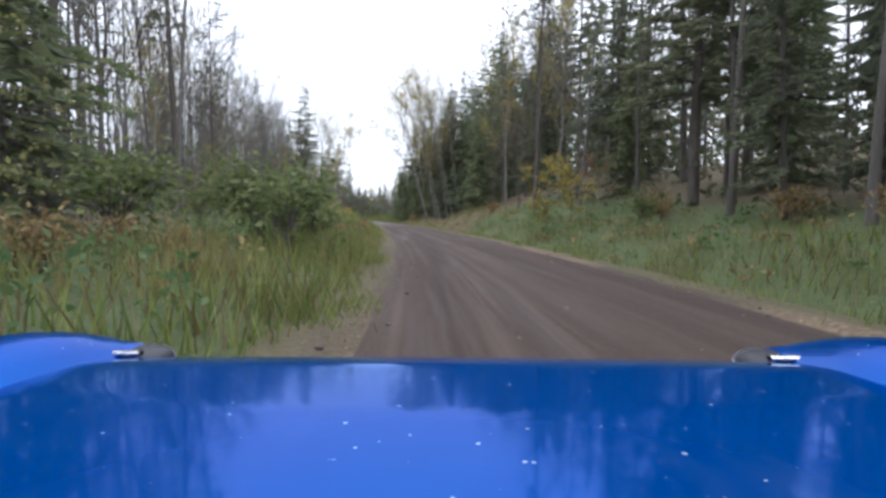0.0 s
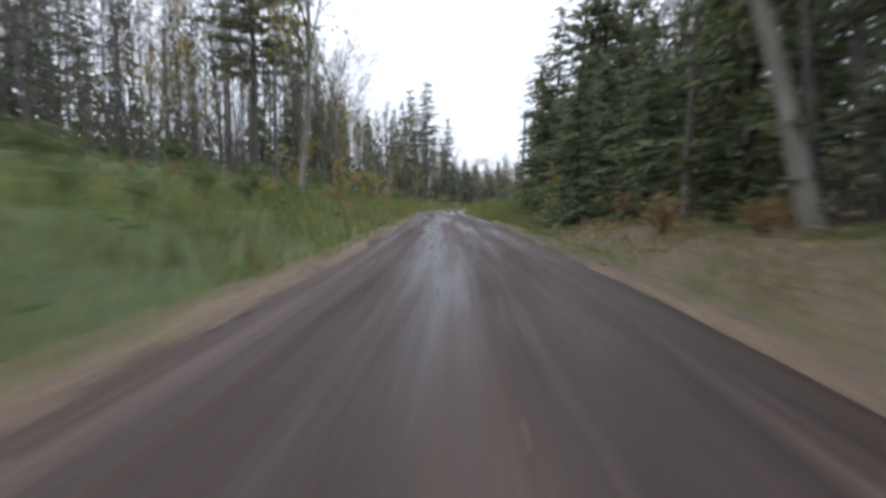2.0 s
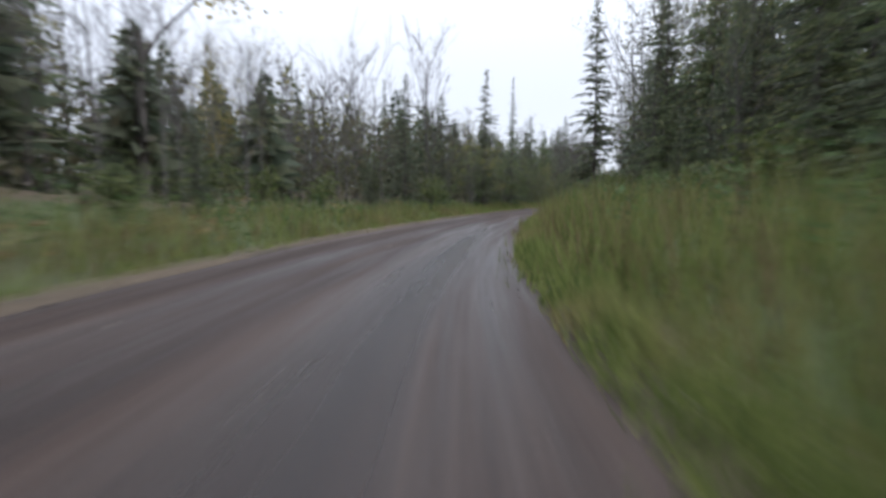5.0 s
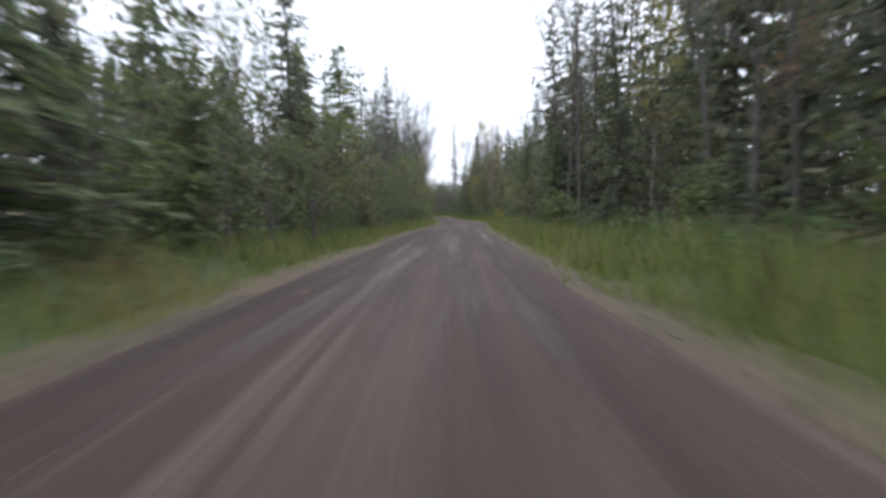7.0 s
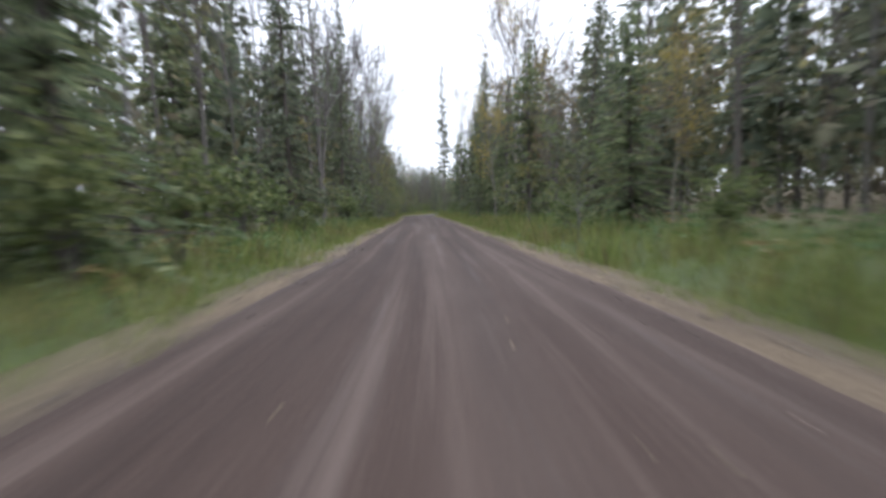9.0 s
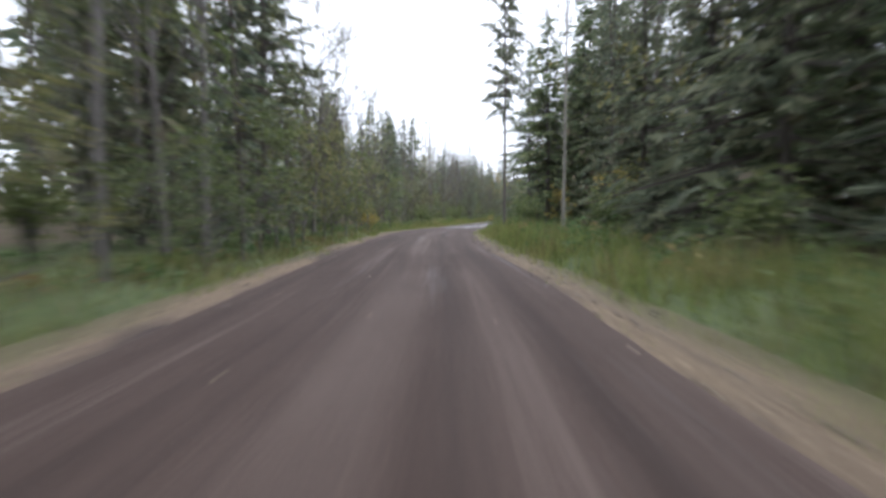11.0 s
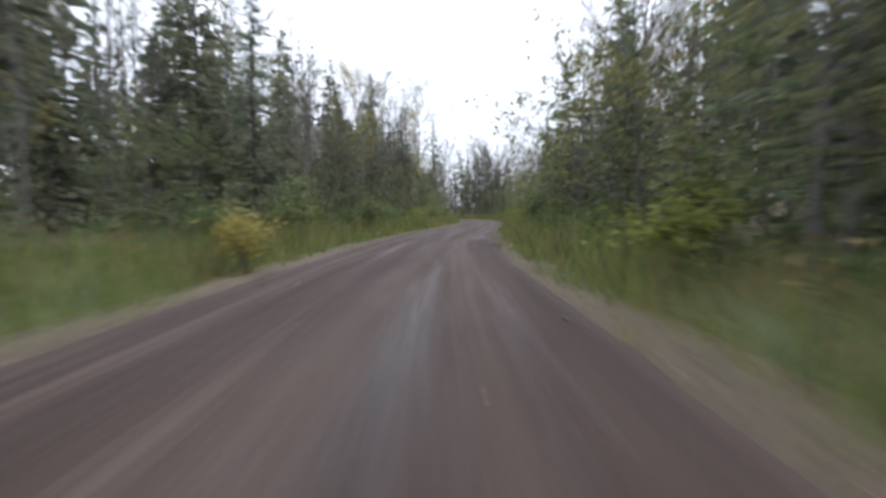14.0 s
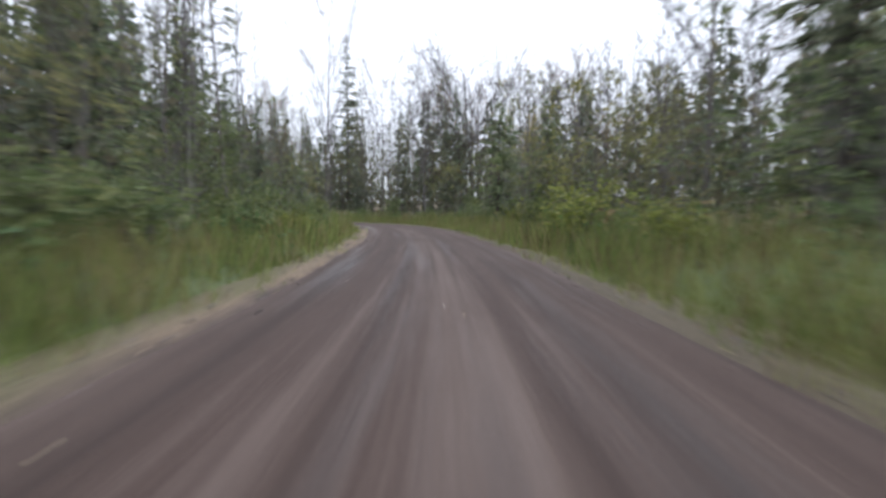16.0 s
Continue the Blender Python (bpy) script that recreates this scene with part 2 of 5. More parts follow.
M_OLIVE = foliage("fading_green_leaves", (0.10, 0.115, 0.045), (0.19, 0.195, 0.075), (0.32, 0.29, 0.12))
M_GREEN = foliage("green_leaves", (0.066, 0.096, 0.038), (0.135, 0.170, 0.066), (0.230, 0.250, 0.106))
M_BRIGHT = foliage("lime_yellow_leaves", (0.105, 0.130, 0.030), (0.200, 0.230, 0.052), (0.300, 0.320, 0.090))
M_LIME = foliage("pale_green_leaves", (0.075, 0.110, 0.040), (0.145, 0.194, 0.075), (0.238, 0.273, 0.123))
M_RUST = foliage("rusty_brown_leaves", (0.13, 0.080, 0.045), (0.25, 0.155, 0.085), (0.38, 0.25, 0.14))
M_GRASS = foliage("verge_grass", (0.084, 0.118, 0.034), (0.166, 0.221, 0.060), (0.314, 0.350, 0.120), (0.258, 0.228, 0.094))
M_WEED = foliage("green_weeds", (0.050, 0.096, 0.036), (0.095, 0.162, 0.060), (0.165, 0.230, 0.095), (0.135, 0.165, 0.070))
M_BRACKEN = foliage("tan_bracken", (0.150, 0.101, 0.053), (0.264, 0.189, 0.092), (0.387, 0.299, 0.141))
M_LITTER = foliage("pale_fallen_leaves", (0.24, 0.20, 0.13), (0.42, 0.37, 0.26), (0.60, 0.56, 0.46))
M_DRY = foliage("withered_grass", (0.090, 0.066, 0.034), (0.175, 0.132, 0.070), (0.310, 0.250, 0.140))
M_STRAW = foliage("straw_and_dead_leaves", (0.10, 0.072, 0.042), (0.20, 0.150, 0.092), (0.36, 0.285, 0.190))
M_THICKET = foliage("dim_thicket_leaves", (0.052, 0.071, 0.041), (0.098, 0.113, 0.063), (0.172, 0.155, 0.098), (0.138, 0.115, 0.083))


def ground_material():
    m = Mat("forest_floor", 0.95)
    v = m.coord("Object")
    fine, coarse, big = m.noise(v, 9, 6, 0.7), m.noise(v, 0.8, 4), m.noise(v, 0.09, 3)
    litter = m.ramp(fine, [(0.3, (0.060, 0.044, 0.030)), (0.55, (0.124, 0.094, 0.060)), (0.8, (0.216, 0.168, 0.104))])
    green = m.ramp(fine, [(0.3, (0.040, 0.054, 0.022)), (0.6, (0.084, 0.104, 0.040)), (0.85, (0.152, 0.160, 0.072))])
    # where grass grows rather than litter lying
    cover = m.n.new("ShaderNodeAttribute")
    cover.attribute_name = "grass_cover"
    where = m.math("ADD", m.math("MULTIPLY", coarse, 0.5), m.math("MULTIPLY", cover.outputs["Fac"], 0.8))
    c = m.mix(m.ramp(where, [(0.42, (0, 0, 0)), (0.72, (1, 1, 1))]), litter, green)
    c = m.mix(m.ramp(big, [(0.55, (0, 0, 0)), (0.72, (0.5, 0.5, 0.5))]), c, litter)
    m.base(c).bump(fine, 0.8, 0.06)
    return m.m


def shoulder_material():
    """Straw, leaves and sand along the road's edge, ragged on both sides; u runs across in metres, v along."""
    m = Mat("sandy_shoulder", 0.95)
    v, along_v = m.coord("UV"), m.coord("UV", (1, 0.12, 1))
    fine, streak, big = m.noise(v, 14, 6, 0.7), m.noise(along_v, 1.6, 4), m.noise(m.coord("UV", (0.5, 0.16, 1)), 0.9, 5, 0.7)
    straw = m.ramp(fine, [(0.3, (0.060, 0.043, 0.028)), (0.5, (0.135, 0.098, 0.063)), (0.72, (0.285, 0.218, 0.145))])
    straw = m.mix(m.ramp(streak, [(0.45, (0, 0, 0)), (0.68, (0.85, 0.85, 0.85))]), straw, (0.072, 0.054, 0.041))
    dirt = m.ramp(fine, [(0.3, (0.026, 0.019, 0.016)), (0.55, (0.052, 0.038, 0.032)), (0.8, (0.095, 0.072, 0.062))])
    litter = m.ramp(fine, [(0.3, (0.048, 0.043, 0.022)), (0.55, (0.098, 0.085, 0.045)), (0.8, (0.180, 0.150, 0.085))])
    across = m.n.new("ShaderNodeSeparateXYZ")
    m.l.new(v, across.inputs[0])
    u = m.math("ABSOLUTE", across.outputs[0])
    ragged = m.math("MULTIPLY", m.math("SUBTRACT", big, 0.5), 2.4)
    inner = m.math("SUBTRACT", m.math("ADD", u, ragged), 2.05)
    c = m.mix(m.ramp(inner, [(0.10, (0, 0, 0)), (0.42, (1, 1, 1))]), dirt, straw)
    outer = m.math("SUBTRACT", m.math("SUBTRACT", u, ragged), 2.45)
    dry = m.n.new("ShaderNodeAttribute")
    dry.attribute_name = "straw"
    c = m.mix(dry.outputs["Fac"], m.mix(0.45, dirt, litter), c)
    c = m.mix(m.ramp(outer, [(0.10, (0, 0, 0)), (0.60, (1, 1, 1))]), c, litter)
    m.base(c).bump(fine, 0.7, 0.03)
    return m.m


def road_material():
    """Damp dirt and gravel; u runs across in metres, v along."""
    m = Mat("damp_gravel", 0.6)
    v = m.coord("UV")
    grit, stain = m.noise(v, 26, 5, 0.75), m.noise(m.coord("UV", (1, 0.35, 1)), 0.8, 4)
    streak = m.noise(m.coord("UV", (1, 0.02, 1)), 2.2, 4, 0.6)
    wet = m.noise(m.coord("UV", (1, 0.045, 1)), 1.3, 5, 0.6)
    c = m.ramp(grit, [(0.25, (0.0215, 0.0132, 0.0098)), (0.5, (0.0425, 0.0268, 0.0202)), (0.75, (0.084, 0.0565, 0.0440))])
    c = m.mix(m.ramp(streak, [(0.35, (0.80, 0.80, 0.80)), (0.5, (0, 0, 0))]), c, m.mix(1.0, c, (0.58, 0.55, 0.54), "MULTIPLY"))
    c = m.mix(m.ramp(streak, [(0.54, (0, 0, 0)), (0.68, (0.7, 0.7, 0.7))]), c, (0.098, 0.072, 0.059))
    # loose pale grit on the crown and between the wheel tracks
    across = m.n.new("ShaderNodeSeparateXYZ")
    m.l.new(m.math_vec(v, m.noise(m.coord("UV", (0.0, 0.03, 1)), 1.0, 2)), across.inputs[0])
    ridge = m.math("ADD", m.math("MULTIPLY", across.outputs[0], 0.2), 0.5)
    band = m.ramp(ridge, [(0.0, (0.35,) * 3), (0.13, (0,) * 3), (0.40, (0,) * 3), (0.47, (0.55,) * 3), (0.54, (0.5,) * 3), (0.60, (0,) * 3), (0.74, (0.32,) * 3), (0.82, (0,) * 3), (0.95, (0.4,) * 3)])
    patchy = m.ramp(m.noise(m.coord("UV", (0.35, 0.06, 1)), 1.7, 3), [(0.38, (0.25,) * 3), (0.62, (1.0,) * 3)])
    c = m.mix(m.math("MULTIPLY", band, patchy), c, m.mix(grit, (0.056, 0.039, 0.0315), (0.132, 0.099, 0.081)))
    c = m.mix(m.ramp(stain, [(0.45, (0, 0, 0)), (0.7, (0.6, 0.6, 0.6))]), c, m.mix(1.0, c, (0.72, 0.66, 0.62), "MULTIPLY"))
    soak = m.n.new("ShaderNodeAttribute")
    soak.attribute_name = "wetness"
    wet = m.math("ADD", wet, m.math("MULTIPLY", m.math("SUBTRACT", soak.outputs["Fac"], 0.45), 0.55))
    c = m.mix(m.ramp(wet, [(0.46, (0, 0, 0)), (0.72, (1, 1, 1))]), c, m.mix(1.0, c, (0.46, 0.44, 0.44), "MULTIPLY"))
    m.base(c)
    damp = m.ramp(wet, [(0.42, (0.92, 0.92, 0.92)), (0.60, (0.55, 0.55, 0.55)), (0.78, (0.22, 0.22, 0.22))])
    relief = m.math("ADD", grit, m.math("MULTIPLY", streak, 1.6))
    m.rough(damp).bump(relief, 0.5, 0.016)
    m.b.inputs["Specular IOR Level"].default_value = 0.32
    return m.m


def stone_material():
    m = Mat("pale_rock", 0.85)
    n = m.noise(m.coord("Object"), 6, 6, 0.7)
    m.base(m.ramp(n, [(0.3, (0.20, 0.20, 0.18)), (0.55, (0.42, 0.42, 0.39)), (0.8, (0.62, 0.62, 0.58))])).bump(n, 0.7, 0.05)
    return m.m


def plain(name, col, rough, metal=0.0):
    m = Mat(name, rough, metal)
    n = m.noise(m.coord("Object"), 25, 4)
    m.base(m.mix(m.math("MULTIPLY", n, 0.3), col, tuple(0.75 * c for c in col)))
    return m


def gravel_material():
    m = Mat("brown_gravel_stones", 0.85)
    m.base(m.ramp(m.island(), [(0.0, (0.045, 0.038, 0.034)), (0.6, (0.11, 0.095, 0.085)), (1.0, (0.20, 0.18, 0.16))]))
    return m.m


M_GRAVEL = gravel_material()
M_GROUND, M_SHOULDER, M_ROAD, M_STONE = ground_material(), shoulder_material(), road_material(), stone_material()


def paint_material():
    """Blue car paint, clear-coated, with dust, scratches and stone chips."""
    m = Mat("blue_car_paint", 0.09, 0.5)
    m.b.inputs["Specular Tint"].default_value = (0.14, 0.48, 0.9, 1)
    v = m.coord("Object")
    dust = m.noise(v, 7, 5, 0.65)
    film = m.noise(m.coord("Object", (1, 0.35, 1)), 3.2, 5, 0.6)
    chips = m.noise(v, 70, 1)
    c = m.mix(m.ramp(dust, [(0.45, (0, 0, 0)), (0.8, (0.5, 0.5, 0.5))]), (0.0, 0.058, 0.290), (0.002, 0.072, 0.305))
    c = m.mix(m.ramp(film, [(0.55, (0, 0, 0)), (0.75, (0.16, 0.16, 0.16))]), c, (0.18, 0.22, 0.28))
    c = m.mix(m.ramp(chips, [(0.755, (0, 0, 0)), (0.79, (1, 1, 1))]), c, (0.42, 0.52, 0.66))
    m.base(c)
    m.b.inputs["Specular IOR Level"].default_value = 0.1
    m.b.inputs["Coat Weight"].default_value, m.b.inputs["Coat Roughness"].default_value = 0.12, 0.03
    return m.m


# ---- mesh building ----
class Buf:
    """Triangles gathered in arrays and turned into one mesh."""

    def __init__(self):
        self.v, self.f, self.n = [], [], 0

    def add(self, v, f):
        self.v.append(np.asarray(v, float).reshape(-1, 3))
        self.f.append(np.asarray(f, int).reshape(-1, 3) + self.n)
        self.n += len(self.v[-1])

    def mesh(self, name, smooth=False):
        v, f = np.concatenate(self.v), np.concatenate(self.f)
        me = bpy.data.meshes.new(name)
        me.vertices.add(len(v)), me.loops.add(f.size), me.polygons.add(len(f))
        me.vertices.foreach_set("co", v.ravel())
        me.loops.foreach_set("vertex_index", f.ravel())
        me.polygons.foreach_set("loop_start", np.arange(0, f.size, 3))
        if smooth:
            me.polygons.foreach_set("use_smooth", np.ones(len(f), bool))
        me.update(calc_edges=True)
        me.validate()
        return me


def part(name, shape, material, parent=None, label="", smooth=False):
    """Links a Buf, bmesh or mesh as one object under its thing."""
    if isinstance(shape, Buf):
        shape = shape.mesh(name, smooth)
    elif isinstance(shape, bmesh.types.BMesh):
        bm, shape = shape, bpy.data.meshes.new(name)
        for f in bm.faces:
            f.smooth = smooth
        bm.to_mesh(shape)
        bm.free()
    if material and not shape.materials:
        shape.materials.append(material)
    ob = new(name, shape)
    if parent:
        ob.parent = parent
    return tagged(ob, label)


def unit(a):
    a = np.asarray(a, float)
    return a / np.maximum(np.linalg.norm(a, axis=-1, keepdims=True), 1e-9)


def tube(buf, pts, radii, sides=6):
    """A tapered tube along points."""
    pts, radii = np.asarray(pts, float), np.asarray(radii, float)
    d = unit(np.gradient(pts, axis=0))
    ref = np.array([1.0, 0.1, 0.0]) if abs(d[0][2]) > 0.7 else np.array([0.0, 0.1, 1.0])
    a = unit(np.cross(d, ref))
    b = np.cross(d, a)
    ang = np.arange(sides) * 2 * np.pi / sides
    ring = pts[:, None] + radii[:, None, None] * (np.cos(ang)[None, :, None] * a[:, None] + np.sin(ang)[None, :, None] * b[:, None])
    k, i = np.meshgrid(np.arange(len(pts) - 1), np.arange(sides), indexing="ij")
    j = (i + 1) % sides
    q = [k * sides + i, k * sides + j, (k + 1) * sides + j, (k + 1) * sides + i]
    f = np.concatenate([np.stack([q[0], q[1], q[2]], -1).reshape(-1, 3), np.stack([q[0], q[2], q[3]], -1).reshape(-1, 3)])
    buf.add(ring.reshape(-1, 3), f)


def blades(buf, base, way, width, r, side=None):
    """Thin pointed triangles: from base along way (with its length), of the given width."""
    base, way = np.asarray(base, float), np.asarray(way, float)
    if side is None:
        side = unit(np.cross(way, r.normal(size=way.shape)))
    w = np.broadcast_to(np.asarray(width, float).reshape(-1, 1), (len(base), 1))
    v = np.stack([base - side * w / 2, base + side * w / 2, base + way], 1).reshape(-1, 3)
    buf.add(v, np.arange(3 * len(base)).reshape(-1, 3))


def leaves(buf, centre, size, r, lie=0.0):
    """Bent diamonds at random turns; lie: how flat they lie."""
    n = len(centre)
    nrm = unit(r.normal(size=(n, 3)) * np.array([1, 1, 1 - 0.6 * lie]) + np.array([0, 0, lie * 1.5]))
    u = unit(np.cross(nrm, r.normal(size=(n, 3))))
    w = np.cross(nrm, u)
    s = np.broadcast_to(np.asarray(size, float).reshape(-1, 1), (n, 1))
    c = np.asarray(centre, float)
    v = np.stack([c - u * s * 0.6, c + w * s * 0.32 + nrm * s * 0.12, c + u * s * 0.6, c - w * s * 0.32 + nrm * s * 0.12], 1).reshape(-1, 3)
    k = np.arange(n)[:, None] * 4
    buf.add(v, np.concatenate([k + [0, 1, 2], k + [0, 2, 3]]))


def conifer(seed, h, reach, low=0.05, gap=0.36, per=5, droop=0.25, thick=1.0, power=0.85, near=0.0, spray=1.0):
    """Trunk and crown of a spruce, fir, cedar or pine."""
    r = np.random.default_rng(seed)
    trunk, crown = Buf(), Buf()
    zs = np.linspace(0, h, 7)
    bend = np.cumsum(r.normal(0, 0.04, (7, 2)), axis=0) * (zs[:, None] / h)
    r0 = 0.0065 * h + 0.03
    tube(trunk, np.c_[bend, zs], np.r_[r0 * 1.25, np.linspace(r0, 0.012, 6)], 7)
    base, way, wide = [], [], []
    z = low * h
    while z < h * 0.985:
        grow = max(0.06, (1 - z / h)) ** power * r.uniform(0.78, 1.18)
        ragged = r.uniform(0.05, 0.35)
        for k in range(per):
            if r.random() < ragged:
                continue
            a = r.random() * 6.283
            L = reach * grow * r.uniform(0.45, 1.25)
            lift = r.uniform(-0.1, 0.25) - droop * (1 - z / h)
            out = np.array([math.cos(a), math.sin(a), 0.0])
            p0 = np.array([np.interp(z, zs, bend[:, 0]), np.interp(z, zs, bend[:, 1]), z + r.uniform(-0.12, 0.12)])
            tip = p0 + out * L + np.array([0, 0, L * lift])
            if L > 0.8:
                blades(trunk, p0[None], (tip - p0)[None], 0.03 + 0.014 * L, r, np.array([[0.0, 0.0, 1.0]]))
            n = int((5 + L * 11.0) * thick)
            u = r.uniform(near, 1.0, n) ** 0.75
            at = p0 + (tip - p0) * u[:, None] + np.array([0, 0, 1]) * (0.06 * L * np.sin(u * 3.14))[:, None]
            side = np.cross(out, [0, 0, 1]) * np.where(r.random(n) < 0.5, 1, -1)[:, None]
            go = unit(out * r.uniform(0.35, 1.0, (n, 1)) + side * r.uniform(0.3, 1.0, (n, 1)) + np.array([0, 0, 1]) * r.uniform(-0.65, 0.12, (n, 1)))
            length = spray * (0.12 + 0.165 * min(L, 1.8) * (1.15 - u)) * r.uniform(0.7, 1.3, n)
            base.append(at), way.append(go * length[:, None]), wide.append(length * r.uniform(0.26, 0.44, n))
        z += gap * r.uniform(0.75, 1.25) * (0.55 + 0.45 * grow)
    blades(crown, np.concatenate(base), np.concatenate(way), np.concatenate(wide), r)
    return trunk, crown


def hardwood(seed, h, spread=0.30, leaf=0, size=0.28, fork=0.42, lean=0.0, twigs=6, r0=None, limbs=14, up=(0.8, 2.2), sapling=False):
    """Trunk with limbs, bare twigs and leaves of a broad-leaved tree."""
    r = np.random.default_rng(seed)
    trunk, twig, crown = Buf(), Buf(), Buf()
    r0 = r0 or 0.008 * h + 0.05
    zs = np.linspace(0, 1, 8)
    sway = np.cumsum(r.normal(0, 0.012 * h, (8, 2)), axis=0) * zs[:, None] + np.outer(zs ** 1.3, [lean * h, 0])
    spine = np.c_[sway, zs * h]
    tube(trunk, spine, r0 * np.r_[1.3, 1 - 0.88 * zs[1:]], 7)
    ends = []
    for k in range(limbs):
        u = fork + (0.97 - fork) * (k + r.random()) / limbs
        p0 = np.array([np.interp(u, zs, spine[:, n]) for n in range(3)])
        a, rise = r.random() * 6.283, r.uniform(*up)
        L = h * spread * (0.22 + 0.62 * math.sin(3.0 * min(1.0, (u - fork) / (1 - fork) + 0.08)) ** 0.8) * r.uniform(0.6, 1.3) + 0.4
        d = unit(np.array([math.cos(a), math.sin(a), rise]))
        mid = p0 + d * L * 0.5 + r.normal(0, 0.05 * L, 3)
        tip = p0 + d * L + np.array([0, 0, 0.15 * L])
        rr = r0 * (1 - 0.85 * u) * 0.6
        tube(twig if sapling else trunk, [p0, mid, tip], [rr, rr * 0.6, 0.012], 4)
        for q in range(twigs):
            w = r.uniform(0.25, 1.0)
            b0 = p0 + (mid - p0) * min(1, 2 * w) + (tip - mid) * max(0, 2 * w - 1)
            d2 = unit(d + r.normal(0, 0.55, 3) + [0, 0, 0.2])
            l2 = L * r.uniform(0.25, 0.5)
            b1 = b0 + d2 * l2
            tube(twig, [b0, b1], [0.016, 0.006], 3)
            n = 5
            f = r.uniform(0.2, 1, n)
            go = unit(d2 + r.normal(0, 0.6, (n, 3)) + [0, 0, 0.15]) * (l2 * r.uniform(0.3, 0.65, n))[:, None]
            blades(twig, b0 + (b1 - b0) * f[:, None], go, 0.020, r)
            ends.append(b0 + (b1 - b0) * f[:, None] + go * 0.7)
    if leaf:
        ends = np.concatenate(ends)
        pick = ends[r.integers(0, len(ends), leaf)] + r.normal(0, 0.22, (leaf, 3))
        leaves(crown, pick, r.uniform(0.6, 1.3, leaf) * size, r)
    # bring the topmost twigs down to the height asked for
    k = h / np.percentile(np.concatenate(twig.v)[:, 2], 99.7)
    for buf in (trunk, twig, crown):
        buf.v = [v * [math.sqrt(k), math.sqrt(k), k] for v in buf.v]
    return trunk, twig, crown


def bush(seed, h, w, n, size, stems=9):
    """A shrub: bent stems from one root and leaves round their upper parts."""
    r = np.random.default_rng(seed)
    wood, crown = Buf(), Buf()
    tips = []
    for k in range(stems):
        a, out = r.random() * 6.283, r.uniform(0.2, 1) * w / 2
        tip = np.array([math.cos(a) * out, math.sin(a) * out, h * r.uniform(0.55, 1.0)])
        mid = tip * [0.4, 0.4, 0.55]
        tube(wood, [[0, 0, -0.05], mid, tip], [0.018, 0.012, 0.005], 3)
        tips.append((mid, tip))
    which, u = r.integers(0, stems, n), r.random(n)
    mids, ends = np.array([t[0] for t in tips]), np.array([t[1] for t in tips])
    at = mids[which] * (1 - u[:, None]) + ends[which] * u[:, None] + r.normal(0, 0.13 * w, (n, 3)) * [1, 1, 0.7]
    at[:, 2] = np.maximum(at[:, 2], 0.08)
    leaves(crown, at, r.uniform(0.6, 1.3, n) * size, r, 0.5)
    return wood, crown

# ---- the road's line and the lie of the land ----
# the middle of the road, in metres
LINE = [(2.5, -90), (2.5, -40), (1.7, 4.3), (0.5, 23), (-1.6, 41.5), (-3.8, 59.5), (-6.8, 77), (-10.5, 94), (-14.1, 109.5), (-17.8, 124.6),
        (-20, 139.1), (-20.4, 153.4), (-18, 166.5), (-12.8, 180.8), (-7, 192.8), (-0.3, 204.6), (6.5, 215.7), (13.4, 226), (21.4, 237.8), (30.1, 249.5),
        (38.2, 261.6), (50.7, 282.9), (67.4, 311.4), (75.4, 326.1), (83.4, 339.3), (93.1, 351.3), (103.1, 363.3), (112.9, 375.1), (123, 386.3), (133.4, 396.4),
        (144.1, 405.4), (154.8, 413.6), (165, 422), (175.2, 431.7), (183.8, 441.4), (189.6, 451.5), (191.1, 463.4), (186.5, 479.1), (176.4, 502.6), (162.2, 533.6)]
HALF = 2.15          # half the width of the driven gravel
EDGE = 3.0           # where the grass begins


def spline(points, step=1.0):
    p = np.array(points, float)
    p = np.r_[[2 * p[0] - p[1]], p, [2 * p[-1] - p[-2]]]
    out = []
    for k in range(1, len(p) - 2):
        n = max(2, int(np.linalg.norm(p[k + 1] - p[k]) / step))
        t = np.arange(n)[:, None] / n
        a, b, c, d = p[k - 1], p[k], p[k + 1], p[k + 2]
        out.append(0.5 * (2 * b + (c - a) * t + (2 * a - 5 * b + 4 * c - d) * t ** 2 + (3 * b - a - 3 * c + d) * t ** 3))
    return np.concatenate(out + [p[-2:-1]])


ROAD = spline(LINE)
for _ in range(3):
    ROAD[1:-1] = (ROAD[:-2] + 2 * ROAD[1:-1] + ROAD[2:]) / 4
ARC = np.r_[0, np.cumsum(np.linalg.norm(np.diff(ROAD, axis=0), axis=1))]
ARC -= ARC[np.argmin(np.abs(ROAD[:, 1]) + 100 * (np.abs(ROAD[:, 0]) > 20))]
TANG = unit(np.gradient(ROAD, axis=0))
RIGHT = np.c_[TANG[:, 1], -TANG[:, 0]]
S0, S1 = ARC[0], ARC[-1]


# how much wider than usual the road is, to the left and to the right
MORE_L = [(-90, 0), (50, -0.2), (92, -0.1), (110, 0.1), (122, 0.4), (142, 0.5), (152, 0.7), (176, 0.7), (198, 0), (340, 0), (352, 0.3), (372, 0.6), (385, 0.3), (400, 0.1), (440, 0.2), (480, -0.1), (620, 0)]
MORE_R = [(-90, 0.2), (30, 0.2), (55, -0.1), (92, 0.1), (104, 0.3), (118, 0.3), (127, 0), (146, 0.2), (160, 0.1), (175, -0.3), (188, -0.3), (204, 0), (620, 0)]


def knots(table, s):
    t = np.array(table, float)
    return np.interp(s, t[:, 0], t[:, 1])


def ramp01(a, b, x):
    t = np.clip((x - a) / (b - a), 0, 1)
    return t * t * (3 - 2 * t)


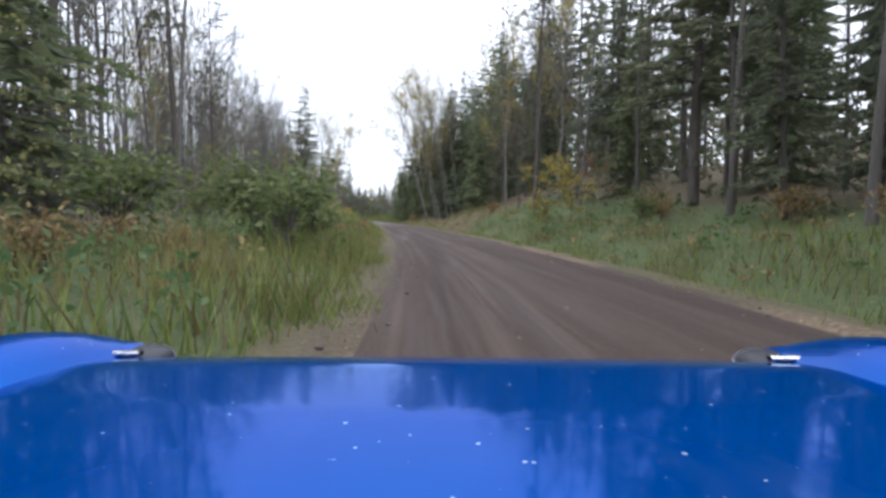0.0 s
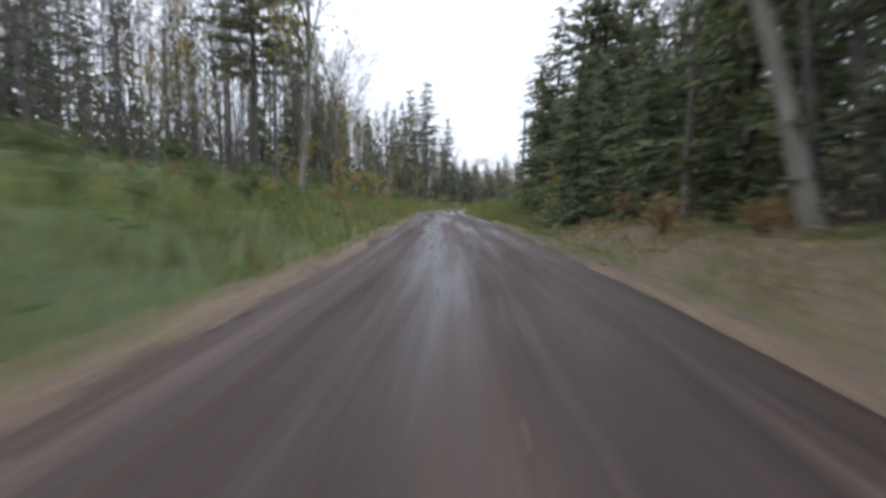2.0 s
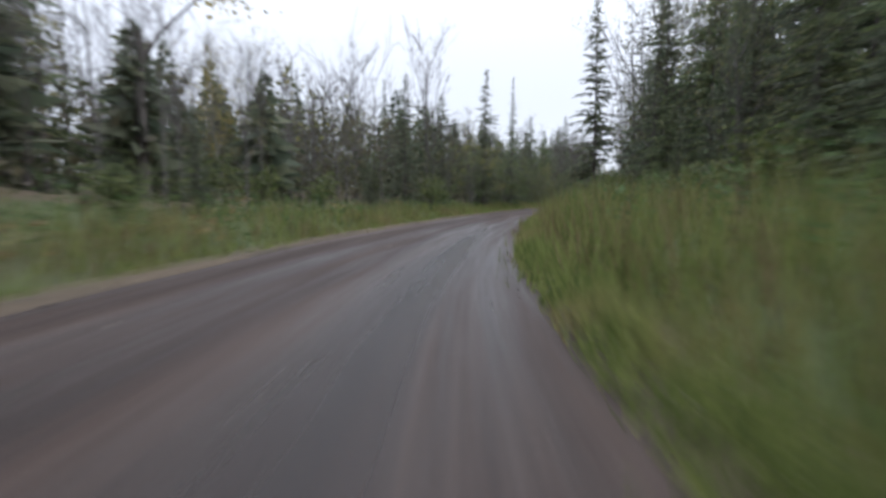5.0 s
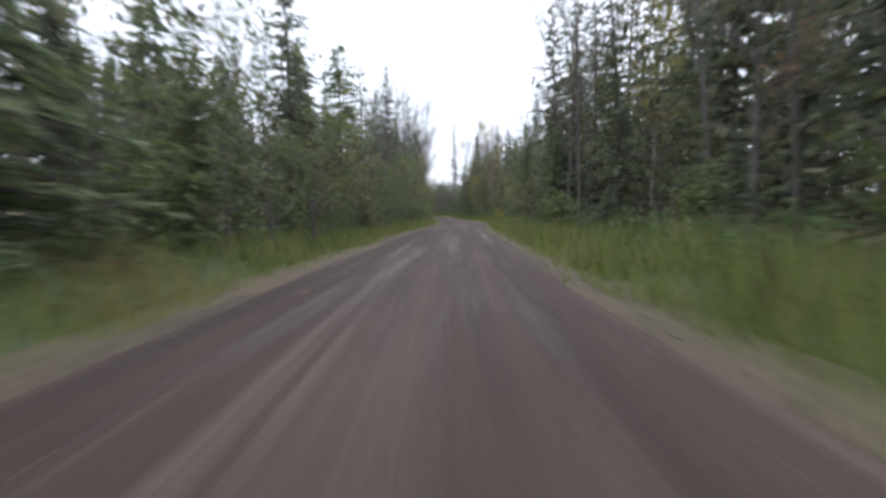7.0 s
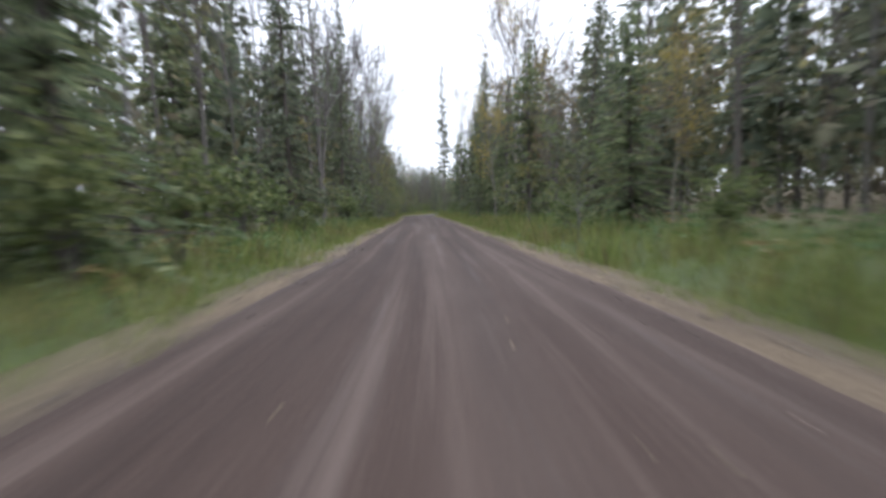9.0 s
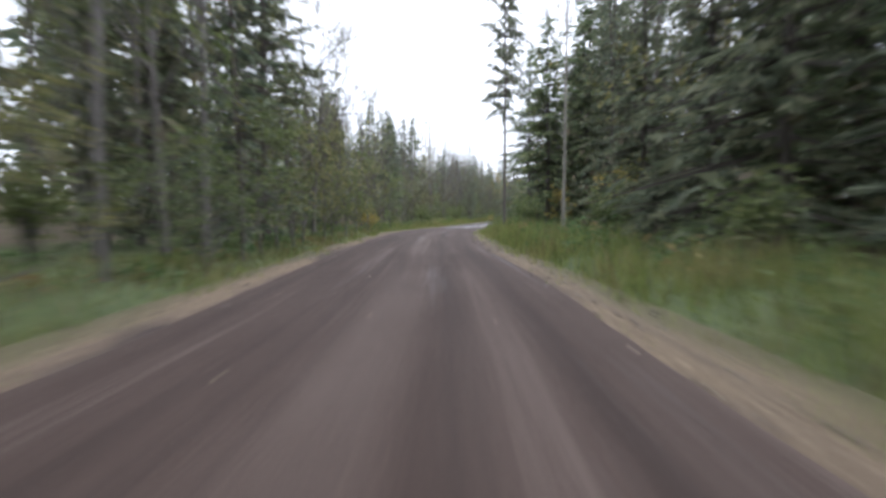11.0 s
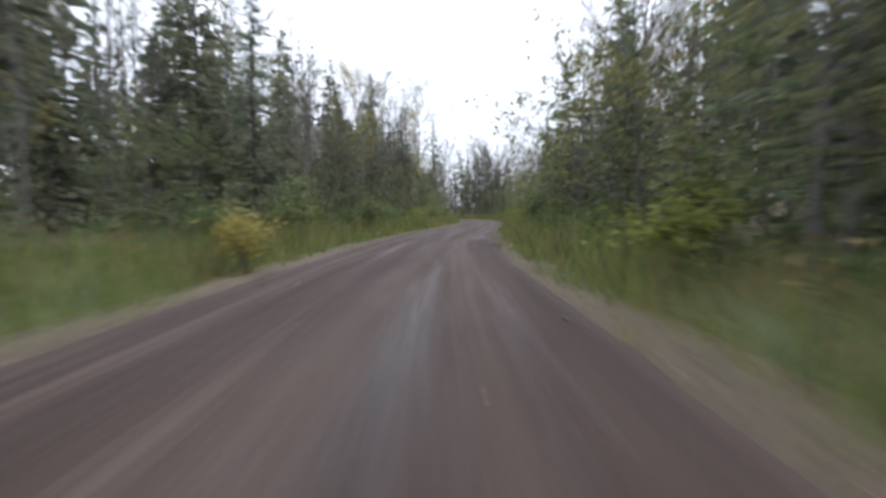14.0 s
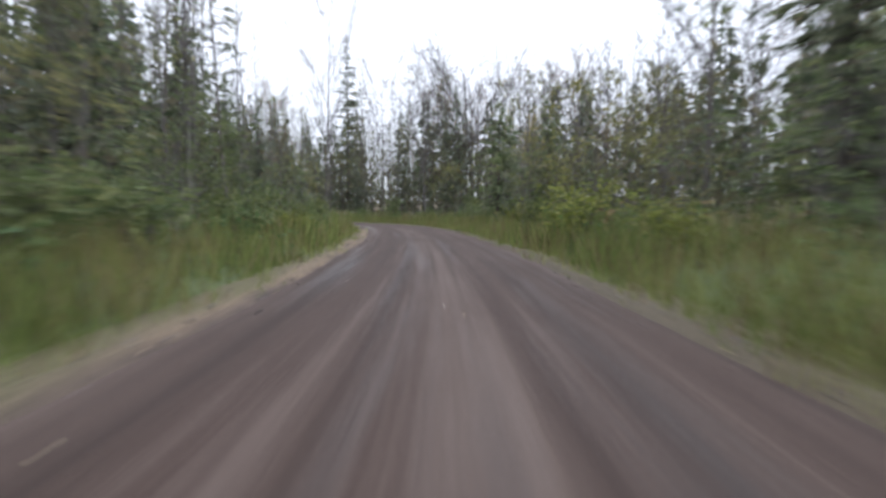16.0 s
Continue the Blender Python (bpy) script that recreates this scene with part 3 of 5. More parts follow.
def spot(s, d):
    """World x, y of a place s metres along the road and d to the right of its middle."""
    s, d = np.asarray(s, float), np.asarray(d, float)
    d = d - knots(MORE_L, s) * np.clip(-d / 2.0, 0, 1) + knots(MORE_R, s) * np.clip(d / 2.0, 0, 1)
    mid = np.stack([np.interp(s, ARC, ROAD[:, n]) for n in (0, 1)], -1)
    rt = unit(np.stack([np.interp(s, ARC, RIGHT[:, n]) for n in (0, 1)], -1))
    return mid + rt * d[..., None]


def along(x, y):
    """s and d of a world place."""
    k = int(np.argmin((ROAD[:, 0] - x) ** 2 + (ROAD[:, 1] - y) ** 2))
    off = np.array([x, y]) - ROAD[k]
    s, d = ARC[k] + off @ TANG[k], off @ RIGHT[k]
    more = float(knots(MORE_L, s)) if d < 0 else float(knots(MORE_R, s))
    return s, d / (1 + more / 2) if abs(d) < 2 + more else d - math.copysign(more, d)


# how high the banks rise beside the road, by the way along it
BANK_L = [(-90, 0.6), (0, 0.7), (40, 1.3), (70, 2.4), (110, 2.8), (150, 2.2), (185, 1.0), (230, 0.5), (330, 0.6), (620, 0.7)]
BANK_R = [(-90, 1.2), (5, 1.5), (30, 3.4), (40, 4.8), (52, 4.4), (63, 1.45), (84, 1.45), (100, 0.7), (120, 0.9), (140, 1.7), (185, 1.6), (215, 0.7), (330, 0.5), (620, 0.7)]


def wave(x, y, k, seed=0.0):
    return np.sin(x * k + 1.3 * np.sin(y * k * 0.7 + seed)) * np.cos(y * k * 1.1 + 0.8 * np.sin(x * k * 0.6 + seed * 2))


def land(s, d):
    """Height of the ground."""
    s, d = np.asarray(s, float), np.asarray(d, float)
    a = np.abs(d)
    bank = np.where(d < 0, knots(BANK_L, s), knots(BANK_R, s))
    z = bank * (0.32 * ramp01(EDGE + 0.2, 5.5, a) + 0.68 * ramp01(4.5, 15, a)) + (bank * 0.5 + 2.2) * ramp01(15, 48, a)
    z = z - 0.10 * (1 - ramp01(EDGE - 0.15, EDGE + 0.35, a)) - 0.10 * ramp01(2.8, 3.3, a) * (1 - ramp01(3.4, 4.2, a))
    rough = ramp01(3.0, 6.0, a)
    x, y = s, d
    z = z + rough * (0.10 * wave(x, y, 0.55, 1) + 0.22 * wave(x, y, 0.17, 2) + 0.05 * wave(x, y, 1.9, 3))
    return z - 9.0 * ramp01(62, 80, a)


def stand(s, d):
    x, y = spot(s, d)
    return float(x), float(y), float(land(s, d))


def strip(name, cols, height, rows, material, uv=False):
    """A sheet laid along the road: columns across, rows along."""
    cols, rows = np.array(cols, float), np.array(rows, float)
    ss, dd = np.meshgrid(rows, cols, indexing="ij")
    xy = spot(ss, dd)
    v = np.concatenate([xy, height(ss, dd)[..., None]], -1).reshape(-1, 3)
    n, m = len(rows), len(cols)
    i, j = np.meshgrid(np.arange(n - 1), np.arange(m - 1), indexing="ij")
    a = (i * m + j).ravel()
    f = np.concatenate([np.stack([a, a + 1, a + m + 1], -1), np.stack([a, a + m + 1, a + m], -1)])
    return v, f, np.stack([dd, ss], -1).reshape(-1, 2)


def sheet(name, v, f, material, uv=None):
    b = Buf()
    b.add(v, f)
    me = b.mesh(name, True)
    if uv is not None:
        layer = me.uv_layers.new(name="across_along")
        index = np.empty(len(me.loops), int)
        me.loops.foreach_get("vertex_index", index)
        layer.data.foreach_set("uv", uv[index].ravel())
    return part(name, me, material)


rows = np.arange(S0 + 1, S1 - 1, 1.5)
half_cols = [2.3, 2.8, 3.1, 3.5, 4.0, 4.6, 5.4, 6.4, 7.6, 9, 11, 13.5, 17, 22, 29, 38, 50, 62, 72, 82]
cols = [-c for c in reversed(half_cols)] + [-1.2, 0, 1.2] + half_cols
gv, gf, guv = strip("ground", cols, land, rows, M_GROUND)
# the same sheet runs on to the horizon, under the banks' far feet
ang = np.arange(64) * 2 * np.pi / 64
far_v = [[60, 220, -2.2]]
for rad in (120, 380, 900, 2500):
    far_v += [[60 + rad * math.cos(t), 220 + rad * math.sin(t), -2.2] for t in ang]
far_f = [[0, 1 + k, 1 + (k + 1) % 64] for k in range(64)]
for ring in range(3):
    o = 1 + 64 * ring
    for k in range(64):
        j = (k + 1) % 64
        far_f += [[o + k, o + 64 + k, o + 64 + j], [o + k, o + 64 + j, o + j]]
gf_all = np.concatenate([gf, np.array(far_f) + len(gv)])
cover = np.r_[(1 - 0.75 * ramp01(np.where((guv[:, 0] < 0) & (guv[:, 1] > 25) & (guv[:, 1] < 125), 15, 6.5), np.where((guv[:, 0] < 0) & (guv[:, 1] > 25) & (guv[:, 1] < 125), 24, 11), np.abs(guv[:, 0]))) * np.where((guv[:, 0] > 0) & (guv[:, 1] > 38) & (guv[:, 1] < 104), 0.12, 1.0), np.zeros(len(far_v))]
ground = sheet("ground", np.concatenate([gv, np.array(far_v, float)]), gf_all, M_GROUND)
ground.data.attributes.new("grass_cover", "FLOAT", "POINT").data.foreach_set("value", cover)
tagged(ground, "forest floor of brown litter, moss and grass", "ground", kind="structure")


def road_height(s, d):
    a = np.abs(d)
    tracks = 0.022 * (np.exp(-((a - 0.85) / 0.28) ** 2) - 0.6 * np.exp(-((a - 1.5) / 0.22) ** 2))
    z = 0.0 - 0.012 * a ** 2 * 0.5 - tracks + 0.006 * wave(s * 1.0, d * 4, 1.4, 1) + 0.004 * wave(s, d * 3, 5.1, 2)
    return z - 0.05 * ramp01(HALF + 0.1, HALF + 0.45, a)


rv, rf, ruv = strip("road", np.linspace(-2.6, 2.6, 27), road_height, np.arange(S0 + 2, S1 - 2, 0.8), M_ROAD)
road = sheet("road", rv, rf, M_ROAD, ruv)
# s from, s to, middle, half width and strength of the wettest tracks
WET_TRACKS = [(70, 120, -0.55, 0.55, 0.32), (118, 192, 0.85, 0.75, 0.36), (150, 190, -1.6, 0.8, -0.2), (378, 412, 0.4, 0.9, 0.32), (400, 440, 0.2, 0.35, 0.25)]
WET = [(-90, 0.2), (55, 0.25), (75, 0.5), (112, 0.45), (124, 0.55), (180, 0.6), (200, 0.3), (330, 0.15), (374, 0.15), (386, 0.55), (404, 0.55), (412, 0.28), (620, 0.25)]
road.data.attributes.new("wetness", "FLOAT", "POINT").data.foreach_set("value", knots(WET, ruv[:, 1]) + sum(more * np.exp(-((ruv[:, 0] - mid) / wide) ** 2) * ramp01(a, a + 10, ruv[:, 1]) * (1 - ramp01(b - 10, b, ruv[:, 1])) for a, b, mid, wide, more in WET_TRACKS))
tagged(road, "damp rutted dirt and gravel forest road", "road", kind="structure")


def shoulder_height(s, d):
    a = np.abs(d)
    hump = np.exp(-((a - 2.6 - 0.12 * wave(s, d * 0, 0.5, 4)) / 0.22) ** 2)
    return -0.075 + 0.085 * hump + 0.05 * ramp01(2.6, 3.2, a) + 0.012 * wave(s * 2, d * 6, 1.7, 5) * hump - 0.06 * ramp01(3.25, 3.4, a)


# how much dry straw and leaf lies along either edge
STRAW = {-1: [(-90, 0.2), (20, 0.4), (50, 1), (108, 0.9), (125, 0.35), (150, 0.7), (200, 0.4), (235, 0.45), (290, 0.7), (335, 1), (372, 1), (390, 0.5), (430, 0.6), (460, 0.3), (488, 1), (620, 0.6)],
         1: [(-90, 0.9), (40, 0.9), (110, 0.8), (122, 0.6), (140, 0.1), (195, 0.1), (235, 0.35), (280, 0.7), (340, 0.9), (395, 0.9), (420, 0.6), (440, 0.25), (470, 0.1), (500, 0.1), (620, 0.4)]}
for side, name in ((-1, "shoulder_left"), (1, "shoulder_right")):
    sv, sf, suv = strip(name, sorted(side * c for c in np.linspace(2.10, 3.40, 13)), shoulder_height, np.arange(S0 + 2, S1 - 2, 0.8), M_SHOULDER)
    shoulder = sheet(name, sv, sf, M_SHOULDER, suv)
    shoulder.data.attributes.new("straw", "FLOAT", "POINT").data.foreach_set("value", knots(STRAW[side], suv[:, 1]))
    tagged(shoulder, "loose sandy gravel windrow along the road edge", "road shoulder", kind="structure")

# ---- trees ----
KINDS = {}
SWEEP = {"spruce_tree": 2.4, "cedar_tree": 2.6, "hemlock_tree": 2.1, "green_tree": 3.6}


def kind(name, category, label, makers):
    KINDS[name] = dict(category=category, label=label, makers=makers, made=[None] * len(makers))


def grow(name, x, y, z, scale=1.0, turn=None, wide=1.0, which=None, tilt=(0, 0), label=""):
    """Sets one tree or shrub of a kind on the ground; the first of each shape is built, the rest are copies."""
    k = KINDS[name]
    which = int(rng.integers(len(k["makers"]))) if which is None else which
    turn = rng.uniform(0, 360) if turn is None else turn
    if name in SWEEP:
        # low boughs stop short of the road
        wide = min(wide, max(0.3, (abs(along(x, y)[1]) - 2.6) / (SWEEP[name] * scale)))
    m = pose(x, y, z - 0.06, tilt[0], tilt[1], turn) @ Matrix.Diagonal((scale * wide, scale * wide, scale, 1))
    if k["made"][which] is None:
        thing = new(name)
        for pname, buf, mat in k["makers"][which]():
            piece = part(pname, buf, mat, thing)
            if pname in ("twig_spray", "wood", "foliage", "crown"):
                tagged(piece, kind="stuff")
        tagged(thing, k["label"], k["category"], "trees along the forest road" if k["category"] == "tree" else "shrubs along the forest road")
        k["made"][which] = thing
        thing.matrix_basis = m
    else:
        thing = copy_thing(k["made"][which], Matrix.Identity(4))
        thing.matrix_basis = m
    if label:
        tagged(thing, label)
    return thing


def make_conifer(bark_mat, needle_mat, *args, **kw):
    def go():
        t, c = conifer(*args, **kw)
        return [("trunk", t, bark_mat), ("crown", c, needle_mat)]
    return go


def make_hardwood(bark_mat, leaf_mat, *args, **kw):
    def go():
        t, w, c = hardwood(*args, **kw)
        out = [("trunk", t, bark_mat), ("twig_spray", w, M_TWIG)]
        return out + ([("crown", c, leaf_mat)] if c.n else [])
    return go


def make_bush(leaf_mat, *args, **kw):
    def go():
        w, c = bush(*args, **kw)
        return [("wood", w, M_TWIG), ("foliage", c, leaf_mat)]
    return go


# every kind is built about 10 m high (shrubs 1.5 m) and scaled to its own height
kind("spruce_tree", "tree", "dark green narrow spruce at the forest edge",
     [make_conifer(M_BARK_DARK, M_SPRUCE, 11 + k, 10, 1.9 + 0.25 * k, gap=0.30, per=7, thick=1.15) for k in range(4)])
kind("cedar_tree", "tree", "dense green cedar with sprays down to the ground",
     [make_conifer(M_BARK_DARK, M_CEDAR, 21 + k, 10, 2.5, low=0.02, gap=0.30, per=7, droop=0.35, thick=1.05, power=0.6, spray=1.2) for k in range(3)])
kind("pine_tree", "tree", "tall pine with a bare dark trunk and ragged crown",
     [make_conifer(M_BARK_DARK, M_PINE, 31 + k, 10, 2.0, low=0.30 + 0.08 * k, gap=0.42, per=5, droop=-0.05, thick=1.35, power=0.45, near=0.35, spray=0.85) for k in range(3)])
kind("hemlock_tree", "tree", "tall dark hemlock with a full ragged crown",
     [make_conifer(M_BARK_DARK, M_PINE, 36 + k, 10, 1.9, low=0.22 + 0.06 * k, gap=0.24, per=8, droop=0.12, thick=1.6, power=0.55, near=0.1, spray=0.95) for k in range(2)])
kind("bare_tree", "tree", "leafless grey hardwood tree with fine upright twigs",
     [make_hardwood(M_BARK_GREY, None, 41 + k, 10, 0.34 + 0.04 * k, fork=0.32, lean=0.02 * k, r0=0.08) for k in range(5)])
kind("thinning_tree", "tree", "hardwood tree with thin yellowing autumn leaves",
     [make_hardwood(M_BARK_GREY, M_OLIVE, 51 + k, 10, 0.48, 1300, 0.10, fork=0.26, r0=0.085) for k in range(4)])
kind("yellow_tree", "tree", "hardwood tree with yellow autumn leaves",
     [make_hardwood(M_BARK_PALE, M_YELLOW, 61 + k, 10, 0.46, 2600, 0.12, fork=0.32, r0=0.10) for k in range(3)])
kind("green_tree", "tree", "young broad-leaved tree still in green leaf",
     [make_hardwood(M_BARK_GREY, (M_GREEN, M_LIME, M_OLIVE)[k], 71 + k, 10, 0.66, 1000, 0.25, fork=0.10, r0=0.10, twigs=4, up=(0.4, 1.3)) for k in range(3)])
kind("yellow_sapling", "tree", "slender sapling in bright yellow autumn leaf",
     [make_hardwood(M_BARK_GREY, M_YELLOW, 121 + k, 10, 0.55, 1700, 0.30, fork=0.08, r0=0.07, twigs=4, up=(0.3, 1.2), sapling=True) for k in range(2)])
kind("rusty_sapling", "tree", "small sapling holding rusty orange leaves",
     [make_hardwood(M_BARK_GREY, M_RUST, 125 + k, 10, 0.50, 700, 0.32, fork=0.08, r0=0.07, twigs=4, up=(0.3, 1.2), sapling=True) for k in range(2)])
kind("aspen_tree", "tree", "slender pale-barked aspen with a few high yellow leaves",
     [make_hardwood(M_BARK_PALE, M_YELLOW, 66 + k, 10, 0.36, 200, 0.14, fork=0.55, r0=0.085) for k in range(2)])
kind("rusty_tree", "tree", "hardwood tree holding rusty brown leaves",
     [make_hardwood(M_BARK_GREY, M_RUST, 81 + k, 10, 0.46, 1300, 0.11, fork=0.28, r0=0.11) for k in range(2)])
kind("spreading_tree", "tree", "broad twiggy hardwood with a few rusty leaves",
     [make_hardwood(M_BARK_DARK, M_RUST, 86 + k, 10, 0.80, 2600, 0.12, fork=0.24, r0=0.13, limbs=32, twigs=15, up=(0.5, 1.7)) for k in range(2)])
kind("green_shrub", "shrub", "leafy green shrub on the verge",
     [make_bush(M_GREEN, 91 + k, 1.5, 1.5, 560, 0.105) for k in range(3)])
kind("lime_shrub", "shrub", "pale yellow-green leafy shrub on the verge",
     [make_bush(M_BRIGHT, 96 + k, 1.5, 1.6, 600, 0.10) for k in range(2)])
kind("yellow_shrub", "shrub", "bright yellow autumn shrub beside the road",
     [make_bush(M_YELLOW, 101 + k, 1.5, 1.7, 600, 0.105) for k in range(2)])
kind("rusty_shrub", "shrub", "rusty orange bracken and brambles",
     [make_bush(M_BRACKEN, 111 + k, 1.3, 1.6, 460, 0.12) for k in range(2)])

TAKEN = []


def hero(name, x, y, h, wide=1.0, which=None, tilt=(0, 0), turn=None, label=""):
    """A tree whose place and height are known; h is the height of its top above the road."""
    s, d = along(x, y)
    z = float(land(s, d))
    full = 1.5 if "shrub" in name else 10.0
    TAKEN.append((x, y))
    return grow(name, x, y, z, max(0.3, (h - z) / full), turn, wide, which, tilt, label)


HERO = [
    ("hemlock_tree", -26.0, 103.5, 27, 0.95), ("thinning_tree", -21.5, 98.7, 21, 0.6), ("bare_tree", -20.3, 99.2, 22, 0.5), ("cedar_tree", -31.0, 186.2, 20.5, 0.75), ("hemlock_tree", -30.5, 121.0, 14, 0.8), ("thinning_tree", -26.9, 117.6, 17, 1.1), ("cedar_tree", -8.2, 127.5, 12, 1.0), ("hemlock_tree", -5.6, 123.0, 13, 1.0), ("hemlock_tree", -50.8, 113, 24, 0.8),
    ("hemlock_tree", -42.5, 102.5, 22, 0.7), 
    ("bare_tree", -1.7, 103.3, 19, 0.8), ("cedar_tree", -5.2, 95.0, 7.5, 1.3), ("cedar_tree", -4.0, 99.0, 8.5, 1.2),
    ("cedar_tree", -3.0, 92.0, 8, 1.1), ("bare_tree", -28.4, 177.7, 17, 0.7), ("hemlock_tree", -33.0, 175.0, 26, 1.0), ("hemlock_tree", -35.6, 172.0, 24, 0.9),
    ("spruce_tree", -9.6, 165.3, 10.4, 0.75), ("spruce_tree", -2.4, 190.7, 13.5, 0.7), ("yellow_tree", -23.5, 188.8, 8.5, 0.8), ("spruce_tree", -22.8, 230.7, 17.5, 0.8),
    ("spruce_tree", -23.8, 246.6, 18.5, 0.8), ("spruce_tree", -12.2, 222.8, 15, 0.8), ("spruce_tree", 0.4, 214.0, 14, 0.8), ("spruce_tree", -4.2, 209.0, 13.3, 0.8),
    ("bare_tree", -9.8, 208.2, 17.5, 0.8), ("bare_tree", -16.1, 208.9, 17.5, 0.8), ("bare_tree", -10.0, 206.0, 14.5, 0.7), ("cedar_tree", -3.0, 172.0, 11, 1.1),
    ("cedar_tree", -9.2, 134.2, 10.5, 1.1), ("cedar_tree", -6.0, 136.0, 13, 1.0), ("cedar_tree", -4.0, 140.5, 14, 0.9), ("spruce_tree", -1.5, 131.0, 16, 1.0),
    ("hemlock_tree", -7.6, 130.8, 13, 1.0), ("cedar_tree", -5.0, 128.0, 13, 1.0), ("spruce_tree", -2.8, 126.0, 16, 1.0), ("hemlock_tree", -6.8, 139.0, 14.5, 0.9), ("cedar_tree", -6.6, 125.0, 12, 1.1),
    ("aspen_tree", 85.1, 328.7, 25, 0.5), ("rusty_tree", 61.3, 286.4, 17.5, 0.8), ("bare_tree", 59.3, 285.9, 16.5, 0.8), ("yellow_tree", 57.2, 284.5, 9.5, 0.8),
    ("spruce_tree", 71.1, 283.6, 24, 0.8), ("cedar_tree", 59.0, 317.5, 13, 0.7), ("spruce_tree", 111.8, 380.3, 16.5, 0.8), ("spruce_tree", 118.3, 389.2, 14, 0.55),
    ("bare_tree", 108.5, 380.5, 13.5, 0.6), ("thinning_tree", 170.0, 439.0, 21.5, 0.8), ("thinning_tree", 159.6, 434.4, 21.5, 0.8), ("spreading_tree", 203.1, 450.9, 18.5, 0.95), ("spreading_tree", 215.3, 451.3, 13, 0.9),
    ("thinning_tree", 198.6, 453.4, 18, 1.0), ("spruce_tree", 174.8, 419.7, 13.6, 0.75), ("spruce_tree", 203.1, 471.0, 23.5, 0.75), ("rusty_tree", 223.9, 449.5, 23, 1.0),
    ("spruce_tree", 146.9, 418.8, 13.5, 0.9), ("cedar_tree", 35.0, 267.3, 11, 0.8), ("bare_tree", 197.8, 458.5, 17.5, 0.8),
    ("thinning_tree", 204.2, 443.6, 15, 1.0), ("spruce_tree", 196.8, 449.1, 10.5, 0.7),
]
for name, x, y, h, wide in HERO:
    hero(name, x, y, h, wide)
# single trees that stand out against the sky where the road runs away
for name, x, y, h, wide in (("hemlock_tree", 85.5, 334.5, 27, 0.8), ("yellow_tree", 64.0, 290.2, 19.5, 0.6), ("bare_tree", 115.9, 385.8, 14, 0.8), ("bare_tree", 109.9, 382.8, 14, 0.45), ("yellow_tree", 143.3, 415.0, 13, 0.7),
                              ("yellow_tree", 152.8, 420.1, 12, 0.6), ("bare_tree", 179.4, 443.3, 15.5, 0.55), ("bare_tree", 180.8, 444.8, 13, 0.5), ("bare_tree", 198.2, 447.0, 17.5, 1.6), ("green_tree", 183.0, 433.4, 4.3, 1.5)):
    hero(name, x, y, h, wide)
hero("yellow_tree", -19.0, 96.6, 22, 1.0, 1, (0, 9), 0)
hero("green_tree", 113.4, 381.8, 5.6, 0.9, 1, label="young tree in bright lime-green leaf at the verge")
# the clump that leans out over the road
hero("yellow_tree", -1.0, 84.2, 26, 0.9, 0, (0, -15), 0)
hero("yellow_tree", 0.4, 81.4, 25, 0.8, 1, (0, -13), 40)
hero("bare_tree", -0.2, 86.0, 26, 0.7, 1, (0, -7), 0)
hero("thinning_tree", 0.6, 85.0, 24, 0.7, 0, (0, -11), 0)
hero("bare_tree", 1.2, 80.5, 24, 0.6, 2, (0, -5), 0)
# pale trunks that lean out of the dark stand
for x, y, h, tilt in ((0.9, 76.2, 19, -11), (2.1, 76.8, 22, -9), (2.8, 74.5, 20, -12), (3.7, 72.6, 23, -8)):
    hero("aspen_tree", x, y, h, 0.55, None, (0, tilt), 0)
for name, x, y, h in [("yellow_sapling", 5.3, 24.8, 4.2), ("yellow_sapling", 6.7, 25.4, 3.5), ("rusty_sapling", 8.4, 27.5, 3.6), ("rusty_shrub", -26.5, 161.3, 2.9), ("yellow_shrub", 124.5, 392.2, 1.25),
                      ("yellow_sapling", 90.7, 335.0, 3.2), ("yellow_sapling", 85.9, 325.9, 3.6), ("rusty_shrub", -4.2, 9.4, 1.1), ("rusty_shrub", -5.0, 7.6, 1.3), ("rusty_shrub", -5.6, 10.2, 1.3), ("rusty_shrub", 8.2, 19.0, 2.0), ("rusty_shrub", 9.0, 22.0, 2.3), ("rusty_shrub", -2.2, 83.6, 1.5), ("rusty_shrub", -0.9, 86.2, 1.6), ("rusty_shrub", -3.4, 87.6, 1.3), ("green_shrub", 41.4, 276.0, 1.4), ("yellow_sapling", -22.2, 102.4, 4.4), ("yellow_sapling", -19.8, 103.6, 4.0), ("yellow_sapling", -5.8, 101.5, 2.7), ("rusty_sapling", -8.6, 116.9, 3.6), ("yellow_sapling", -25.6, 127.3, 4.4), ("yellow_sapling", -27.4, 126.0, 4.2)]:
    hero(name, x, y, h)

# the edge of the wood on either side, how tall it stands there, and what grows in it
FOREST = {
    -1: dict(edge=[(-80, 8), (0, 8.5), (30, 12), (50, 16), (100, 16), (118, 12), (140, 9), (180, 7.5), (215, 6), (250, 4.8), (330, 4.8), (400, 5.5), (450, 6.5), (520, 6.5)]),
    1: dict(edge=[(-80, 7.5), (0, 7.5), (54, 7), (60, 10.5), (75, 11.5), (81, 6.5), (90, 5.5), (110, 7), (125, 9), (138, 11.5), (165, 11), (182, 8), (205, 7), (230, 6.2), (300, 6), (340, 6.2), (348, 7.6), (370, 7.6), (385, 6.2), (430, 6.4), (520, 6.5)]),
}
